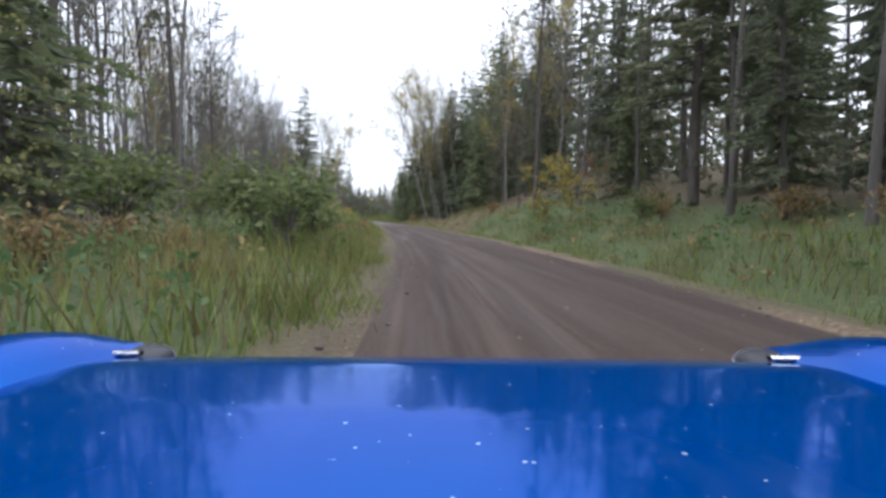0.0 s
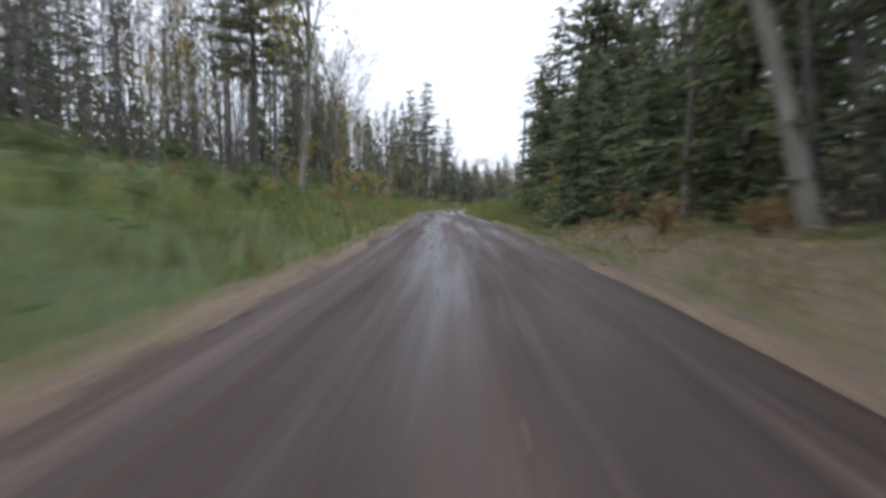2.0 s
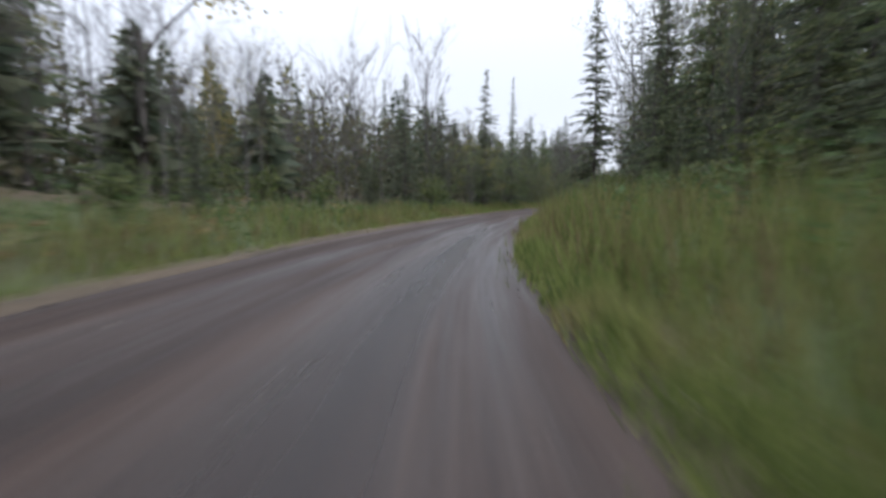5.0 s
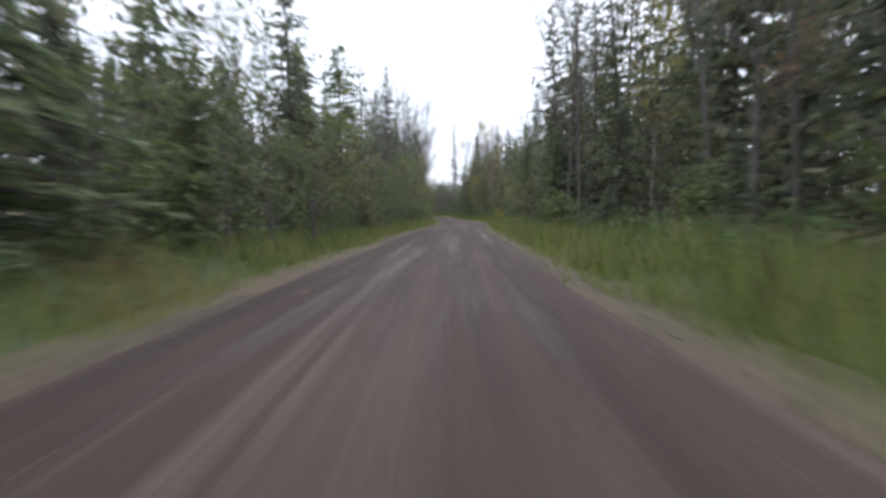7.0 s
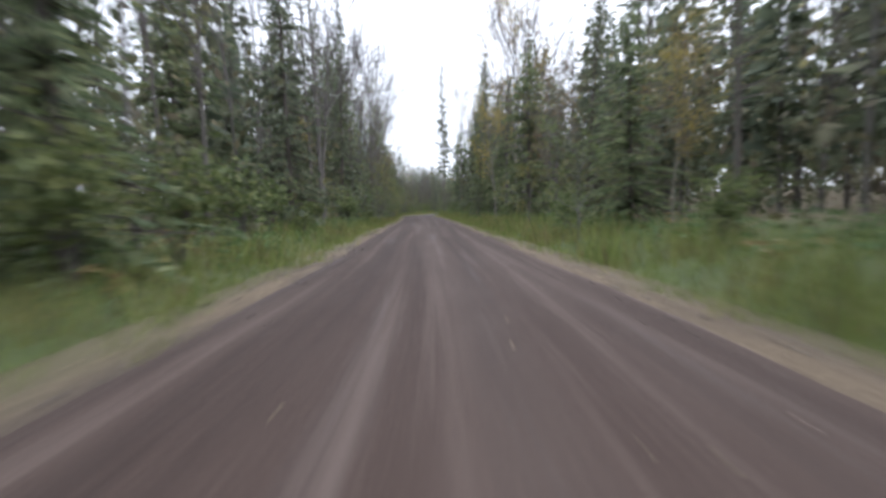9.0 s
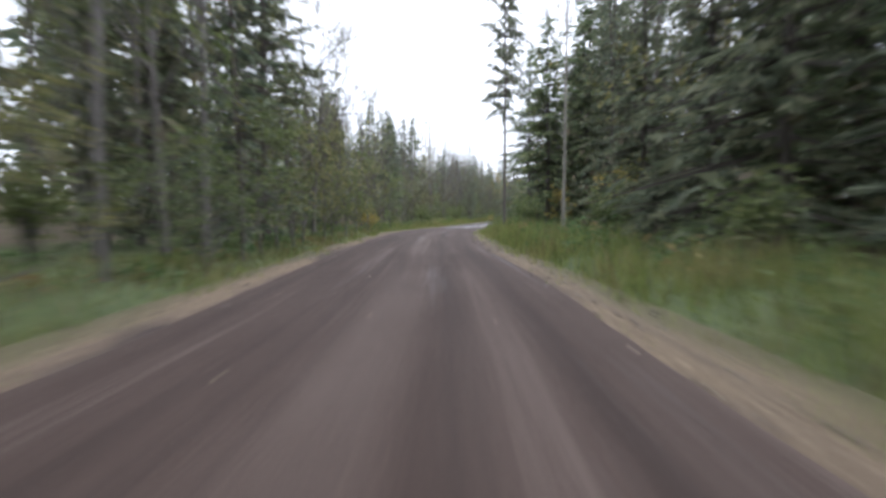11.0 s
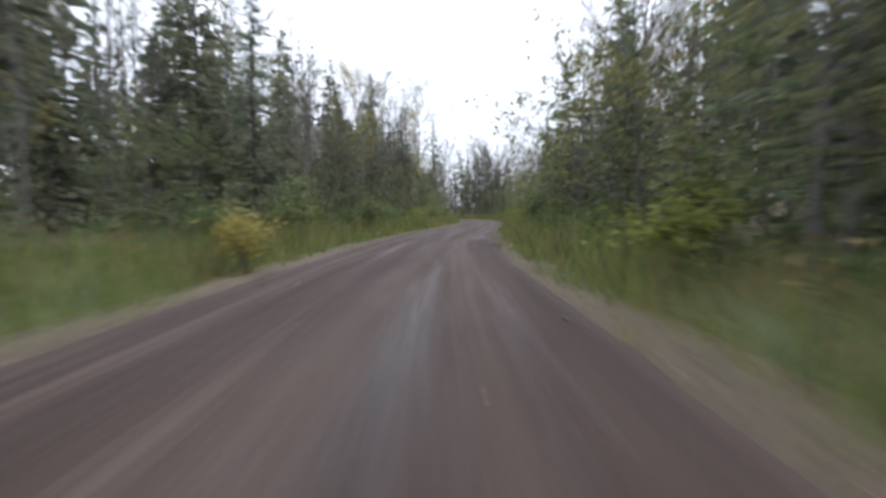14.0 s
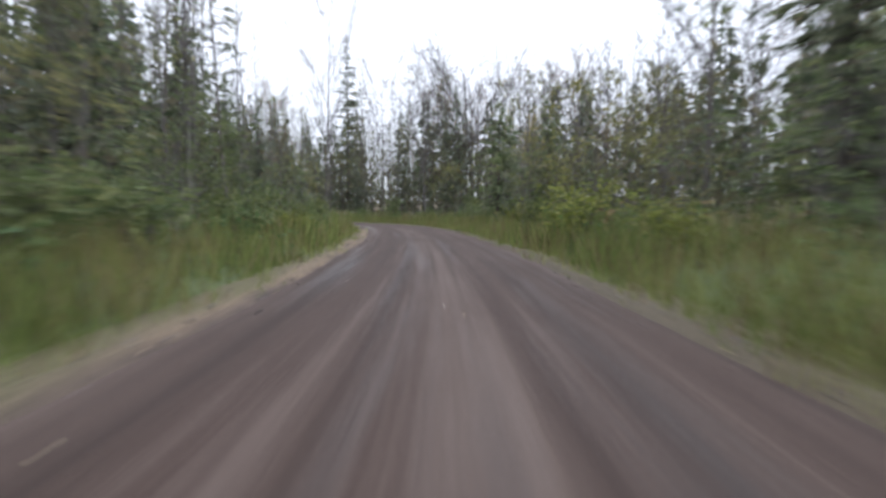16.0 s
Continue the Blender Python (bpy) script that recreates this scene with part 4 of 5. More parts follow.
# how high the tree tops stand over the road, every 12 m along it, at three depths behind the edge of the wood
DEPTHS = (2, 9, 22)
CREST = {-1: [], 1: []}
CREST[-1].append([26, 26, 24, 15, 17, 20, 19, 21, 23, 24, 25, 24, 15, 19, 14, 8, 9, 11, 12, 12, 14, 9, 12, 22, 23, 22, 22, 22, 23, 24, 22, 12, 11, 11, 11, 13, 16, 12, 12, 12, 13, 13, 12, 12, 14, 16, 18])
CREST[-1].append([28, 28, 28, 27, 26, 24, 26, 27, 27, 27, 27, 27, 25, 19, 22, 12, 9, 13, 13, 15, 14, 16, 12, 14, 16, 20, 22, 23, 24, 24, 24, 20, 14, 18, 18, 20, 18, 18, 19, 18, 18, 20, 20, 20, 20, 20, 20])
CREST[-1].append([27, 27, 27, 27, 27, 27, 27, 27, 27, 27, 27, 27, 27, 26, 25, 24, 17, 11, 16, 15, 19, 19, 19, 18, 21, 22, 22, 22, 23, 23, 23, 23, 23, 23, 22, 23, 23, 23, 23, 23, 22, 22, 22, 22, 22, 22, 22])
CREST[1].append([25, 25, 25, 24, 21, 24, 25, 24, 24, 22, 11, 12, 14, 12, 10, 10, 14, 18, 19, 20, 22, 19, 12, 11, 13, 13, 16, 20, 21, 22, 23, 22, 20, 18, 12, 14, 14, 17, 14, 9, 9, 9, 8, 11, 15, 16, 18])
CREST[1].append([26, 26, 26, 26, 26, 26, 26, 26, 26, 26, 24, 22, 22, 20, 21, 22, 24, 24, 24, 24, 24, 23, 22, 17, 16, 18, 19, 21, 22, 23, 23, 23, 23, 23, 22, 22, 20, 21, 22, 20, 13, 14, 12, 12, 15, 17, 18])
CREST[1].append([26, 26, 26, 26, 26, 26, 26, 26, 26, 26, 26, 26, 26, 26, 24, 24, 24, 24, 24, 24, 24, 24, 24, 24, 24, 24, 24, 24, 24, 24, 24, 24, 24, 24, 24, 24, 23, 23, 23, 23, 21, 20, 19, 18, 18, 19, 20])


def crest(s, side, deep):
    at = np.arange(47) * 12.0
    return float(np.interp(deep, DEPTHS, [np.interp(s, at, row) for row in CREST[side]]))


# s from, s to, side, shares: spruce, cedar, pine, bare, thinning, yellow, green, rusty
MIX = [
    (-90, 35, -1, (1.2, 1, 2, 8, 2, 1, 1, 0.4)), (-90, 50, 1, (4, 2, 6, 6, 2, 1.2, 0.6, 1)), (50, 90, 1, (9, 5, 3, 4, 0.6, 0.6, 0.2, 0.2)), (35, 115, -1, (0.25, 0.15, 0.5, 12, 3.0, 1.4, 0.3, 0.6)),
    (90, 125, 1, (4, 6, 2, 2, 1, 1, 0.5, 0.5)), (115, 185, -1, (0.7, 0.5, 1.2, 7, 6, 2.4, 1, 1)), (125, 200, 1, (5, 4, 1, 3, 3, 0.5, 2, 0.6)),
    (185, 240, -1, (4, 3, 0, 7, 3, 0.6, 1.5, 0)), (200, 330, 1, (5, 3, 2, 6, 2, 1, 1.2, 1.6)), (240, 262, -1, (6, 3, 2, 7, 1.5, 0.3, 1.5, 0.2)), (262, 305, -1, (2, 2, 0.8, 8, 2, 0.3, 2, 0.2)), (305, 330, -1, (5, 3, 2, 7, 1.5, 0.3, 1.5, 0.2)),
    (330, 430, -1, (2, 1.5, 1, 8, 4, 0.8, 3, 0.6)), (330, 430, 1, (6, 4, 2, 5, 1.5, 0.6, 1.5, 0.2)), (430, 620, -1, (2, 2, 1, 4, 4, 1, 4, 0.6)), (430, 620, 1, (2.5, 2, 1, 4, 5, 0.8, 4, 0.8)),
]
NAMES = ["spruce_tree", "cedar_tree", "pine_tree", "bare_tree", "thinning_tree", "yellow_tree", "green_tree", "rusty_tree"]
SIZE = {"spruce_tree": (0.4, 1.0), "cedar_tree": (0.3, 0.75), "pine_tree": (0.8, 1.0), "bare_tree": (0.55, 1.0), "thinning_tree": (0.45, 0.95), "yellow_tree": (0.3, 0.8),
        "green_tree": (0.2, 0.42), "rusty_tree": (0.35, 0.85)}
WIDE = {"spruce_tree": 0.85, "cedar_tree": 0.9, "pine_tree": 0.7, "bare_tree": 0.85, "thinning_tree": 0.95, "yellow_tree": 0.8, "green_tree": 0.75, "rusty_tree": 0.8}


def shares(s, side):
    for a, b, sd, mix in MIX:
        if a <= s < b and sd == side:
            return np.array(mix) / sum(mix)
    return np.ones(8) / 8


# openings in the edge of the wood: x, y and radius
GLADES = [(88, 331, 3.0), (90.7, 335, 2.6), (86.4, 326, 3.0), (82.3, 326.6, 2.4), (79.5, 323.5, 2.0), (176.6, 426.2, 2.2), (171.7, 422.1, 2.2), (168.3, 419.6, 2.0), (165.3, 417.3, 1.8),
          (112.6, 381.2, 2.2), (111.0, 379.0, 1.8), (-20.5, 103.2, 2.0), (-6.4, 100.6, 1.6), (6.2, 25.4, 2.8), (4.8, 22.5, 2.0), (124.5, 392.2, 2.0)]


def clear(x, y, room):
    if any((x - a) ** 2 + (y - b) ** 2 < r * r for a, b, r in GLADES):
        return False
    return all((x - a) ** 2 + (y - b) ** 2 > room * room for a, b in TAKEN)


for row, (deep, step) in enumerate([(0.3, 3.2), (2.6, 3.2), (5.6, 5.2)]):
    for side in (-1, 1):
        s = -14.0 + 1.3 * row
        while s < 568:
            s += step * rng.uniform(0.6, 1.4)
            d = side * (float(knots(FOREST[side]["edge"], s)) + deep + rng.uniform(-0.6, 1.6))
            x, y, z = stand(s, d)
            if not clear(x, y, 1.7) or abs(along(x, y)[1]) < abs(d) - 1.0:
                continue
            name = NAMES[int(rng.choice(8, p=shares(s, side)))]
            lo, hi = SIZE[name]
            tall = max(2.5, (crest(s, side, deep) - z) * rng.uniform(lo, hi))
            TAKEN.append((x, y))
            grow(name, x, y, z, tall / 10, None, WIDE[name] * rng.uniform(0.8, 1.2) * (10 / tall) ** 0.25, None, tuple(rng.normal(0, 1.6, 2)))

# the tall dark stands close to the right-hand verge
for a, b, side, lo, hi, count in ((58, 86, 1, 16, 25, 42), (86, 132, 1, 12, 20, 24), (168, 200, 1, 10, 16, 24), (200, 300, 1, 12, 21, 20), (370, 400, 1, 14, 22, 20), (6, 54, 1, 16, 25, 16), (400, 470, 1, 12, 20, 26),
                                     (205, 262, -1, 10, 20, 30), (328, 400, -1, 10, 19, 10), (430, 480, -1, 9, 18, 16)):
    for k in range(count):
        s = rng.uniform(a, b)
        d = side * (float(knots(FOREST[side]["edge"], s)) + rng.uniform(0.3, 8))
        x, y, z = stand(s, d)
        if clear(x, y, 1.2):
            TAKEN.append((x, y))
            tall = min(rng.uniform(lo, hi), (crest(s, side, abs(d) - float(knots(FOREST[side]["edge"], s))) - z) * rng.uniform(0.8, 1.0))
            which, wide = ("spruce_tree", "cedar_tree", "hemlock_tree")[int(rng.integers(3))], rng.uniform(0.8, 1.1)
            # gaps let the sky through where the wood opens
            if k % 2 and (side < 0 and s < 248 and a == 205 or side > 0 and a in (86, 200)):
                continue
            grow(which, x, y, z, max(3.0, tall) / 10, None, wide)

# young broad-leaved growth crowding the verge
for a, b, side, step, lo, hi in ((405, 500, 1, 2.6, 2.5, 5.5), (400, 500, 1, 3.4, 5.0, 8.5), (425, 500, -1, 3.2, 2.2, 4.8), (316, 372, -1, 2.2, 2.5, 6.5), (206, 262, -1, 1.7, 2.5, 6.5), (-6, 34, -1, 4.0, 2.0, 4.0), (236, 275, 1, 6.0, 2, 4)):
    s = a
    while s < b:
        s += step * rng.uniform(0.6, 1.4)
        d = side * (float(knots(FOREST[side]["edge"], s)) - rng.uniform(0.0, 1.3))
        x, y, z = stand(s, d)
        if clear(x, y, 1.2):
            TAKEN.append((x, y))
            grow("green_tree", x, y, z, min(rng.uniform(lo, hi), 0.72 * max(2.5, crest(s, side, 0) - z)) / 10, None, rng.uniform(0.9, 1.3))

# the wood that closes the view where the road bends away
for a, b, side, lo, hi, count in ((488, 590, 1, 4.5, 26, 120), (150, 215, -1, 9, 24, 40), (455, 500, -1, 5.5, 12, 16)):
    for k in range(count):
        s, d = rng.uniform(a, b), side * rng.uniform(lo, hi)
        x, y, z = stand(s, d)
        if not clear(x, y, 1.3) or abs(along(x, y)[1]) < 4.2:
            continue
        TAKEN.append((x, y))
        name = ("cedar_tree", "spruce_tree", "green_tree", "thinning_tree", "bare_tree")[int(rng.choice(5, p=(0.18, 0.14, 0.2, 0.22, 0.26) if side > 0 else (0.10, 0.08, 0.12, 0.42, 0.28)))]
        tall = rng.uniform(3.5, 8) if name != "bare_tree" else rng.uniform(9, 15)
        grow(name, x, y, z, tall / 10, None, WIDE[name] * 1.15)

# ---- the depth of the wood behind the first rows, as one mass of trunks and thin crowns ----
woods, woods_green, woods_leaf = Buf(), Buf(), Buf()
wr = np.random.default_rng(5)
for side in (-1, 1):
    for deep, step in ((8.0, 2.8), (12, 3.2), (18, 4.2), (24, 5.0), (31, 6.5), (40, 8), (50, 9)):
        s = -60.0
        while s < S1 - 5:
            s += step * wr.uniform(0.5, 1.5)
            d = side * (float(knots(FOREST[side]["edge"], min(s, 520))) + deep + wr.uniform(-2.5, 2.5))
            x, y, z = stand(s, d)
            thin = side < 0 and (20 < s < 125 or 255 < s < 305 or s < 14)
            if abs(along(x, y)[1]) < abs(d) - 2 or (thin and wr.random() < 0.38):
                continue
            tall = max(3.0, (crest(s, side, deep) - z) * wr.uniform(0.55, 1.0))
            evergreen = wr.random() < (0.08 if (side < 0 and 20 < s < 120) else 0.16 if (side < 0 and s < 190) else 0.42 if s < 240 or s > 420 else 0.58)
            lean = wr.normal(0, 0.3, 2)
            top = np.array([x + lean[0], y + lean[1], z + tall])
            foot = np.array([x, y, z - 0.1])
            tube(woods, [foot, (foot + top) / 2, top], [0.05 + 0.0045 * tall, 0.035 + 0.0025 * tall, 0.015], 4)
            if evergreen:
                n = 170
                u = wr.uniform(0.12, 1, n) ** 0.8
                a = wr.random(n) * 6.283
                out = np.stack([np.cos(a), np.sin(a), np.zeros(n)], -1)
                L = 2.3 * (1.03 - u) ** 0.7 * wr.uniform(0.5, 1.1, n)
                at = foot + (top - foot) * u[:, None] + out * (L * 0.35)[:, None]
                blades(woods_green, at, out * L[:, None] + np.array([0, 0, 1]) * (L * wr.uniform(-0.5, 0.1, n))[:, None], 0.35 + 0.3 * L, wr)
            else:
                n = 34
                u = wr.uniform(0.35, 1, n)
                a = wr.random(n) * 6.283
                go = unit(np.stack([np.cos(a), np.sin(a), wr.uniform(0.8, 2.2, n)], -1)) * (tall * 0.20 * (1.2 - u) * wr.uniform(0.6, 1.3, n) + 0.6)[:, None]
                at = foot + (top - foot) * u[:, None]
                blades(woods, at, go, 0.07, wr)
                if wr.random() < 0.45:
                    leaves(woods_leaf, np.repeat(at + go * 0.8, 2, axis=0) + wr.normal(0, 0.5, (2 * n, 3)), wr.uniform(0.2, 0.45, 2 * n), wr)
                at2 = np.repeat(at + go * 0.55, 3, axis=0)
                blades(woods, at2, np.repeat(go, 3, axis=0) * 0.5 + wr.normal(0, 0.35, (len(at2), 3)), 0.035, wr)
hazy = [(15, 128, -1, 18, 48)] * 260 + [(485, 610, 1, 8, 45)] * 300 + [(480, 560, -1, 8, 30)] * 140 + [(105, 215, -1, 12, 44)] * 420
for s_from, s_to, side, d_from, d_to in hazy:
    s, d = wr.uniform(s_from, s_to), side * wr.uniform(d_from, d_to)
    x, y, z = stand(s, d)
    if abs(along(x, y)[1]) < 5:
        continue
    tall = min(wr.uniform(5, 18), max(3.0, crest(s, side, abs(d) - float(knots(FOREST[side]["edge"], s))) - z))
    foot, top = np.array([x, y, z - 0.1]), np.array([x + wr.normal(0, 0.5), y + wr.normal(0, 0.5), z + tall])
    tube(woods, [foot, top], [0.03 + 0.003 * tall, 0.01], 3)
    n = 46
    u = wr.uniform(0.15, 1, n)
    a = wr.random(n) * 6.283
    go = unit(np.stack([np.cos(a), np.sin(a), wr.uniform(0.6, 2.4, n)], -1)) * (tall * 0.16 * wr.uniform(0.5, 1.3, n) + 0.4)[:, None]
    blades(woods, foot + (top - foot) * u[:, None], go, 0.035, wr)
tagged(part("far_woods", woods, M_BARK_GREY), "grey trunks and bare twigs deep in the forest", "woods", kind="stuff")
tagged(part("far_leaves", woods_leaf, M_OLIVE), "yellowing leaves on trees deep in the forest", "woods", kind="stuff")
tagged(part("far_evergreens", woods_green, M_SPRUCE), "dark evergreen boughs deep in the forest", "woods", kind="stuff")

# ---- verge grass, weeds and undergrowth ----
GRASS_L = [(-90, 0.55), (30, 0.65), (100, 0.75), (180, 0.7), (230, 0.6), (320, 0.55), (340, 0.3), (368, 0.32), (385, 0.55), (430, 0.85), (620, 0.95)]
GRASS_R = [(-90, 0.55), (35, 0.3), (60, 0.16), (95, 0.22), (112, 0.8), (130, 1.25), (195, 1.2), (215, 0.9), (250, 0.65), (430, 0.75), (470, 1.0), (620, 1.0)]
gr = np.random.default_rng(9)
grass, dry_grass = Buf(), Buf()
for side in (-1, 1):
    n = 210000
    s = gr.uniform(-8, 560, n)
    d = EDGE - 0.12 - 0.5 * (1 - knots(STRAW[side], s)) + gr.gamma(1.6, 1.35, n) * (np.where((s > 25) & (s < 125), 2.1, 1.0) if side < 0 else 1.0) + 0.15 * np.sin(s * 0.9) + 0.12 * np.sin(s * 2.3)
    if side > 0:
        d = d - 0.45 * ramp01(108, 120, s) * (1 - ramp01(196, 206, s)) * gr.random(n)
    limit = knots(FOREST[side]["edge"], s) + 2.0
    keep = d < limit
    s, d = s[keep], d[keep]
    clump = wave(s, d * 1.5, 1.1, side + 3.0)
    keep = gr.random(len(s)) < 0.62 + 0.38 * clump
    s, d, clump = s[keep], d[keep], clump[keep]
    near = EDGE - 0.4 * (1 - knots(STRAW[side], s))
    tall = knots(GRASS_L if side < 0 else GRASS_R, s) * (0.40 + 0.60 * ramp01(near, near + 0.6, d)) * (1 + 0.25 * clump) * gr.uniform(0.45, 1.15, len(s))
    tall *= 1 - 0.40 * ramp01(6.5, 13, d)
    xy = spot(s, side * d)
    z = land(s, side * d)
    a = gr.random(len(s)) * 6.283
    bend = gr.uniform(0.05, 0.55, len(s)) * tall
    way = np.stack([np.cos(a) * bend, np.sin(a) * bend, tall], -1)
    wide = 0.014 + 0.018 * gr.random(len(s)) + 0.012 * tall
    brown = gr.random(len(s)) < np.where((s > 108) & (s < 200) | (s > 425) | (s < 30), 0.26, 0.14) + np.where((side < 0) & (s > 325) & (s < 372), 0.3, 0.0) + 0.12 * clump
    for blade_mesh, pick in ((grass, ~brown), (dry_grass, brown)):
        blades(blade_mesh, np.c_[xy, z - 0.03][pick], way[pick], wide[pick], gr)
for side in (-1, 1):
    n = 90000
    s = gr.uniform(-8, 540, n)
    d = gr.uniform(2.28, 3.3, n)
    keep = gr.random(n) < (1.7 - 1.2 * knots(STRAW[side], s)) * np.clip(0.75 * wave(s, d * 2.5, 0.9, side * 2.0) + 0.5 * wave(s, d, 2.7, side) - 0.62 + (d - 2.3) * 1.25, 0.01, 1)
    s, d = s[keep], d[keep]
    tall = gr.uniform(0.06, 0.26, len(s)) * (0.6 + (d - 2.2))
    a = gr.random(len(s)) * 6.283
    way = np.stack([np.cos(a) * tall * 0.5, np.sin(a) * tall * 0.5, tall], -1)
    blades(grass, np.c_[spot(s, side * d), shoulder_height(s, side * d) - 0.01], way, 0.018, gr)
# short growth over the soft inner edge of the long bend
n = 26000
s, d = gr.uniform(106, 208, n), 2.9 - 0.62 * gr.random(n) ** 1.4
tall = gr.uniform(0.12, 0.5, n) * (0.35 + 1.3 * (d - 2.25))
a = gr.random(n) * 6.283
way = np.stack([np.cos(a) * tall * 0.5, np.sin(a) * tall * 0.5, tall], -1)
blades(grass, np.c_[spot(s, d), shoulder_height(s, d) - 0.01], way, 0.026, gr)
tagged(part("dry_grass", dry_grass, M_DRY), "withered brown grass stems among the green", "grass", kind="stuff")
tagged(part("grass", grass, M_GRASS), "tall green and straw-coloured roadside grass", "grass", kind="stuff")

weeds, bracken = Buf(), Buf()
for side in (-1, 1):
    n = 2300
    s = gr.uniform(-8, 560, n)
    d = EDGE + 0.5 + gr.gamma(2.0, 1.5, n) * (np.where((s > 25) & (s < 125), 2.0, 1.0) if side < 0 else 1.0)
    keep = d < knots(FOREST[side]["edge"], s) + 6
    for ss, dd in zip(s[keep], d[keep]):
        x, y, z = stand(ss, side * dd)
        hh = float(knots(GRASS_L if side < 0 else GRASS_R, ss)) * gr.uniform(0.6, 1.3)
        m = 26
        at = np.array([x, y, z]) + gr.normal(0, 0.22, (m, 3)) * [1, 1, 0] + np.array([0, 0, 1]) * gr.uniform(0.15, 1.0, (m, 1)) * hh
        tan = (0.75 if 35 < ss < 100 else 0.35) if side > 0 and ss < 105 else 0.08
        leaves(bracken if gr.random() < tan else weeds, at, gr.uniform(0.06, 0.15, m), gr, 0.6)
tagged(part("weeds", weeds, M_WEED), "low leafy green weeds on the verge", "weeds", kind="stuff")
tagged(part("bracken", bracken, M_BRACKEN), "withered tan bracken and low plants", "weeds", kind="stuff")

# the dim thicket under the first trees
thicket, tr = Buf(), np.random.default_rng(13)
for side in (-1, 1):
    n = 2300
    s, deep = tr.uniform(-20, 600, n), tr.uniform(0.5, 26, n)
    for ss, dp in zip(s, deep):
        if side < 0 and 30 < ss < 118 and tr.random() < 0.40:
            continue
        d = side * (float(knots(FOREST[side]["edge"], ss)) + dp)
        x, y, z = stand(ss, d)
        if abs(along(x, y)[1]) < abs(d) - 1.0:
            continue
        hh = tr.uniform(0.8, 3.6) if ss < 480 else tr.uniform(1.5, 5.0)
        m = 15
        at = np.array([x, y, z]) + tr.normal(0, 0.55, (m, 3)) * [1, 1, 0] + np.array([0, 0, 1]) * tr.uniform(0.05, 1.0, (m, 1)) * hh
        leaves(thicket, at, tr.uniform(0.16, 0.38, m), tr, 0.3)
    for k in range(1000):
        ss, dp = tr.uniform(-60, 620), tr.uniform(24, 46)
        d = side * (float(knots(FOREST[side]["edge"], ss)) + dp)
        x, y, z = stand(ss, d)
        if abs(along(x, y)[1]) < abs(d) - 2.0:
            continue
        m = 11
        at = np.array([x, y, z]) + tr.normal(0, 1.0, (m, 3)) * [1, 1, 0] + np.array([0, 0, 1]) * tr.uniform(0.0, 1.0, (m, 1)) * tr.uniform(2.0, 5.5)
        leaves(thicket, at, tr.uniform(0.5, 1.1, m), tr, 0.2)
    for k in range(1900):
        ss, dp = tr.uniform(-40, 620), tr.uniform(9, 34)
        thin = side < 0 and 30 < ss < 125
        if thin and tr.random() < 0.25:
            continue
        d = side * (float(knots(FOREST[side]["edge"], ss)) + dp)
        x, y, z = stand(ss, d)
        if abs(along(x, y)[1]) < abs(d) - 1.5:
            continue
        m = 15
        top = min(tr.uniform(2.5, 7.0) if thin else tr.uniform(3.0, 9.5), 0.7 * max(1.5, crest(ss, side, dp) - z))
        at = np.array([x, y, z]) + tr.normal(0, 0.8, (m, 3)) * [1, 1, 0] + np.array([0, 0, 1]) * tr.uniform(0.05, 1.0, (m, 1)) * top
        leaves(thicket, at, tr.uniform(0.35, 0.85, m), tr, 0.1)
    for k in range(1000):
        ss, dp = tr.uniform(195, 600), tr.uniform(0.8, 11)
        d = side * (float(knots(FOREST[side]["edge"], ss)) + dp)
        x, y, z = stand(ss, d)
        if abs(along(x, y)[1]) < abs(d) - 1.0:
            continue
        m = 34
        top = min(tr.uniform(3.5, 11.0), 0.6 * (crest(ss, side, dp) - z))
        if top < 1.2:
            continue
        at = np.array([x, y, z]) + tr.normal(0, 0.75, (m, 3)) * [1, 1, 0] + np.array([0, 0, 1]) * tr.uniform(0.15, 1.0, (m, 1)) * top
        leaves(thicket, at, tr.uniform(0.2, 0.45, m), tr, 0.1)
# brush that closes the view through the open wood on the long bank
for k in range(650):
    ss, dp = tr.uniform(92, 212), tr.uniform(7, 40)
    d = -(float(knots(FOREST[-1]["edge"], ss)) + dp)
    x, y, z = stand(ss, d)
    if abs(along(x, y)[1]) < abs(d) - 1.5:
        continue
    m = 26
    top = min(tr.uniform(3.0, 9.0), 0.75 * max(2.0, crest(ss, -1, dp) - z))
    at = np.array([x, y, z]) + tr.normal(0, 0.9, (m, 3)) * [1, 1, 0] + np.array([0, 0, 1]) * tr.uniform(0.05, 1.0, (m, 1)) * top
    leaves(thicket, at, tr.uniform(0.25, 0.6, m), tr, 0.1)
tagged(part("thicket", thicket, M_THICKET), "dim tangled undergrowth beneath the forest edge", "undergrowth", kind="stuff")

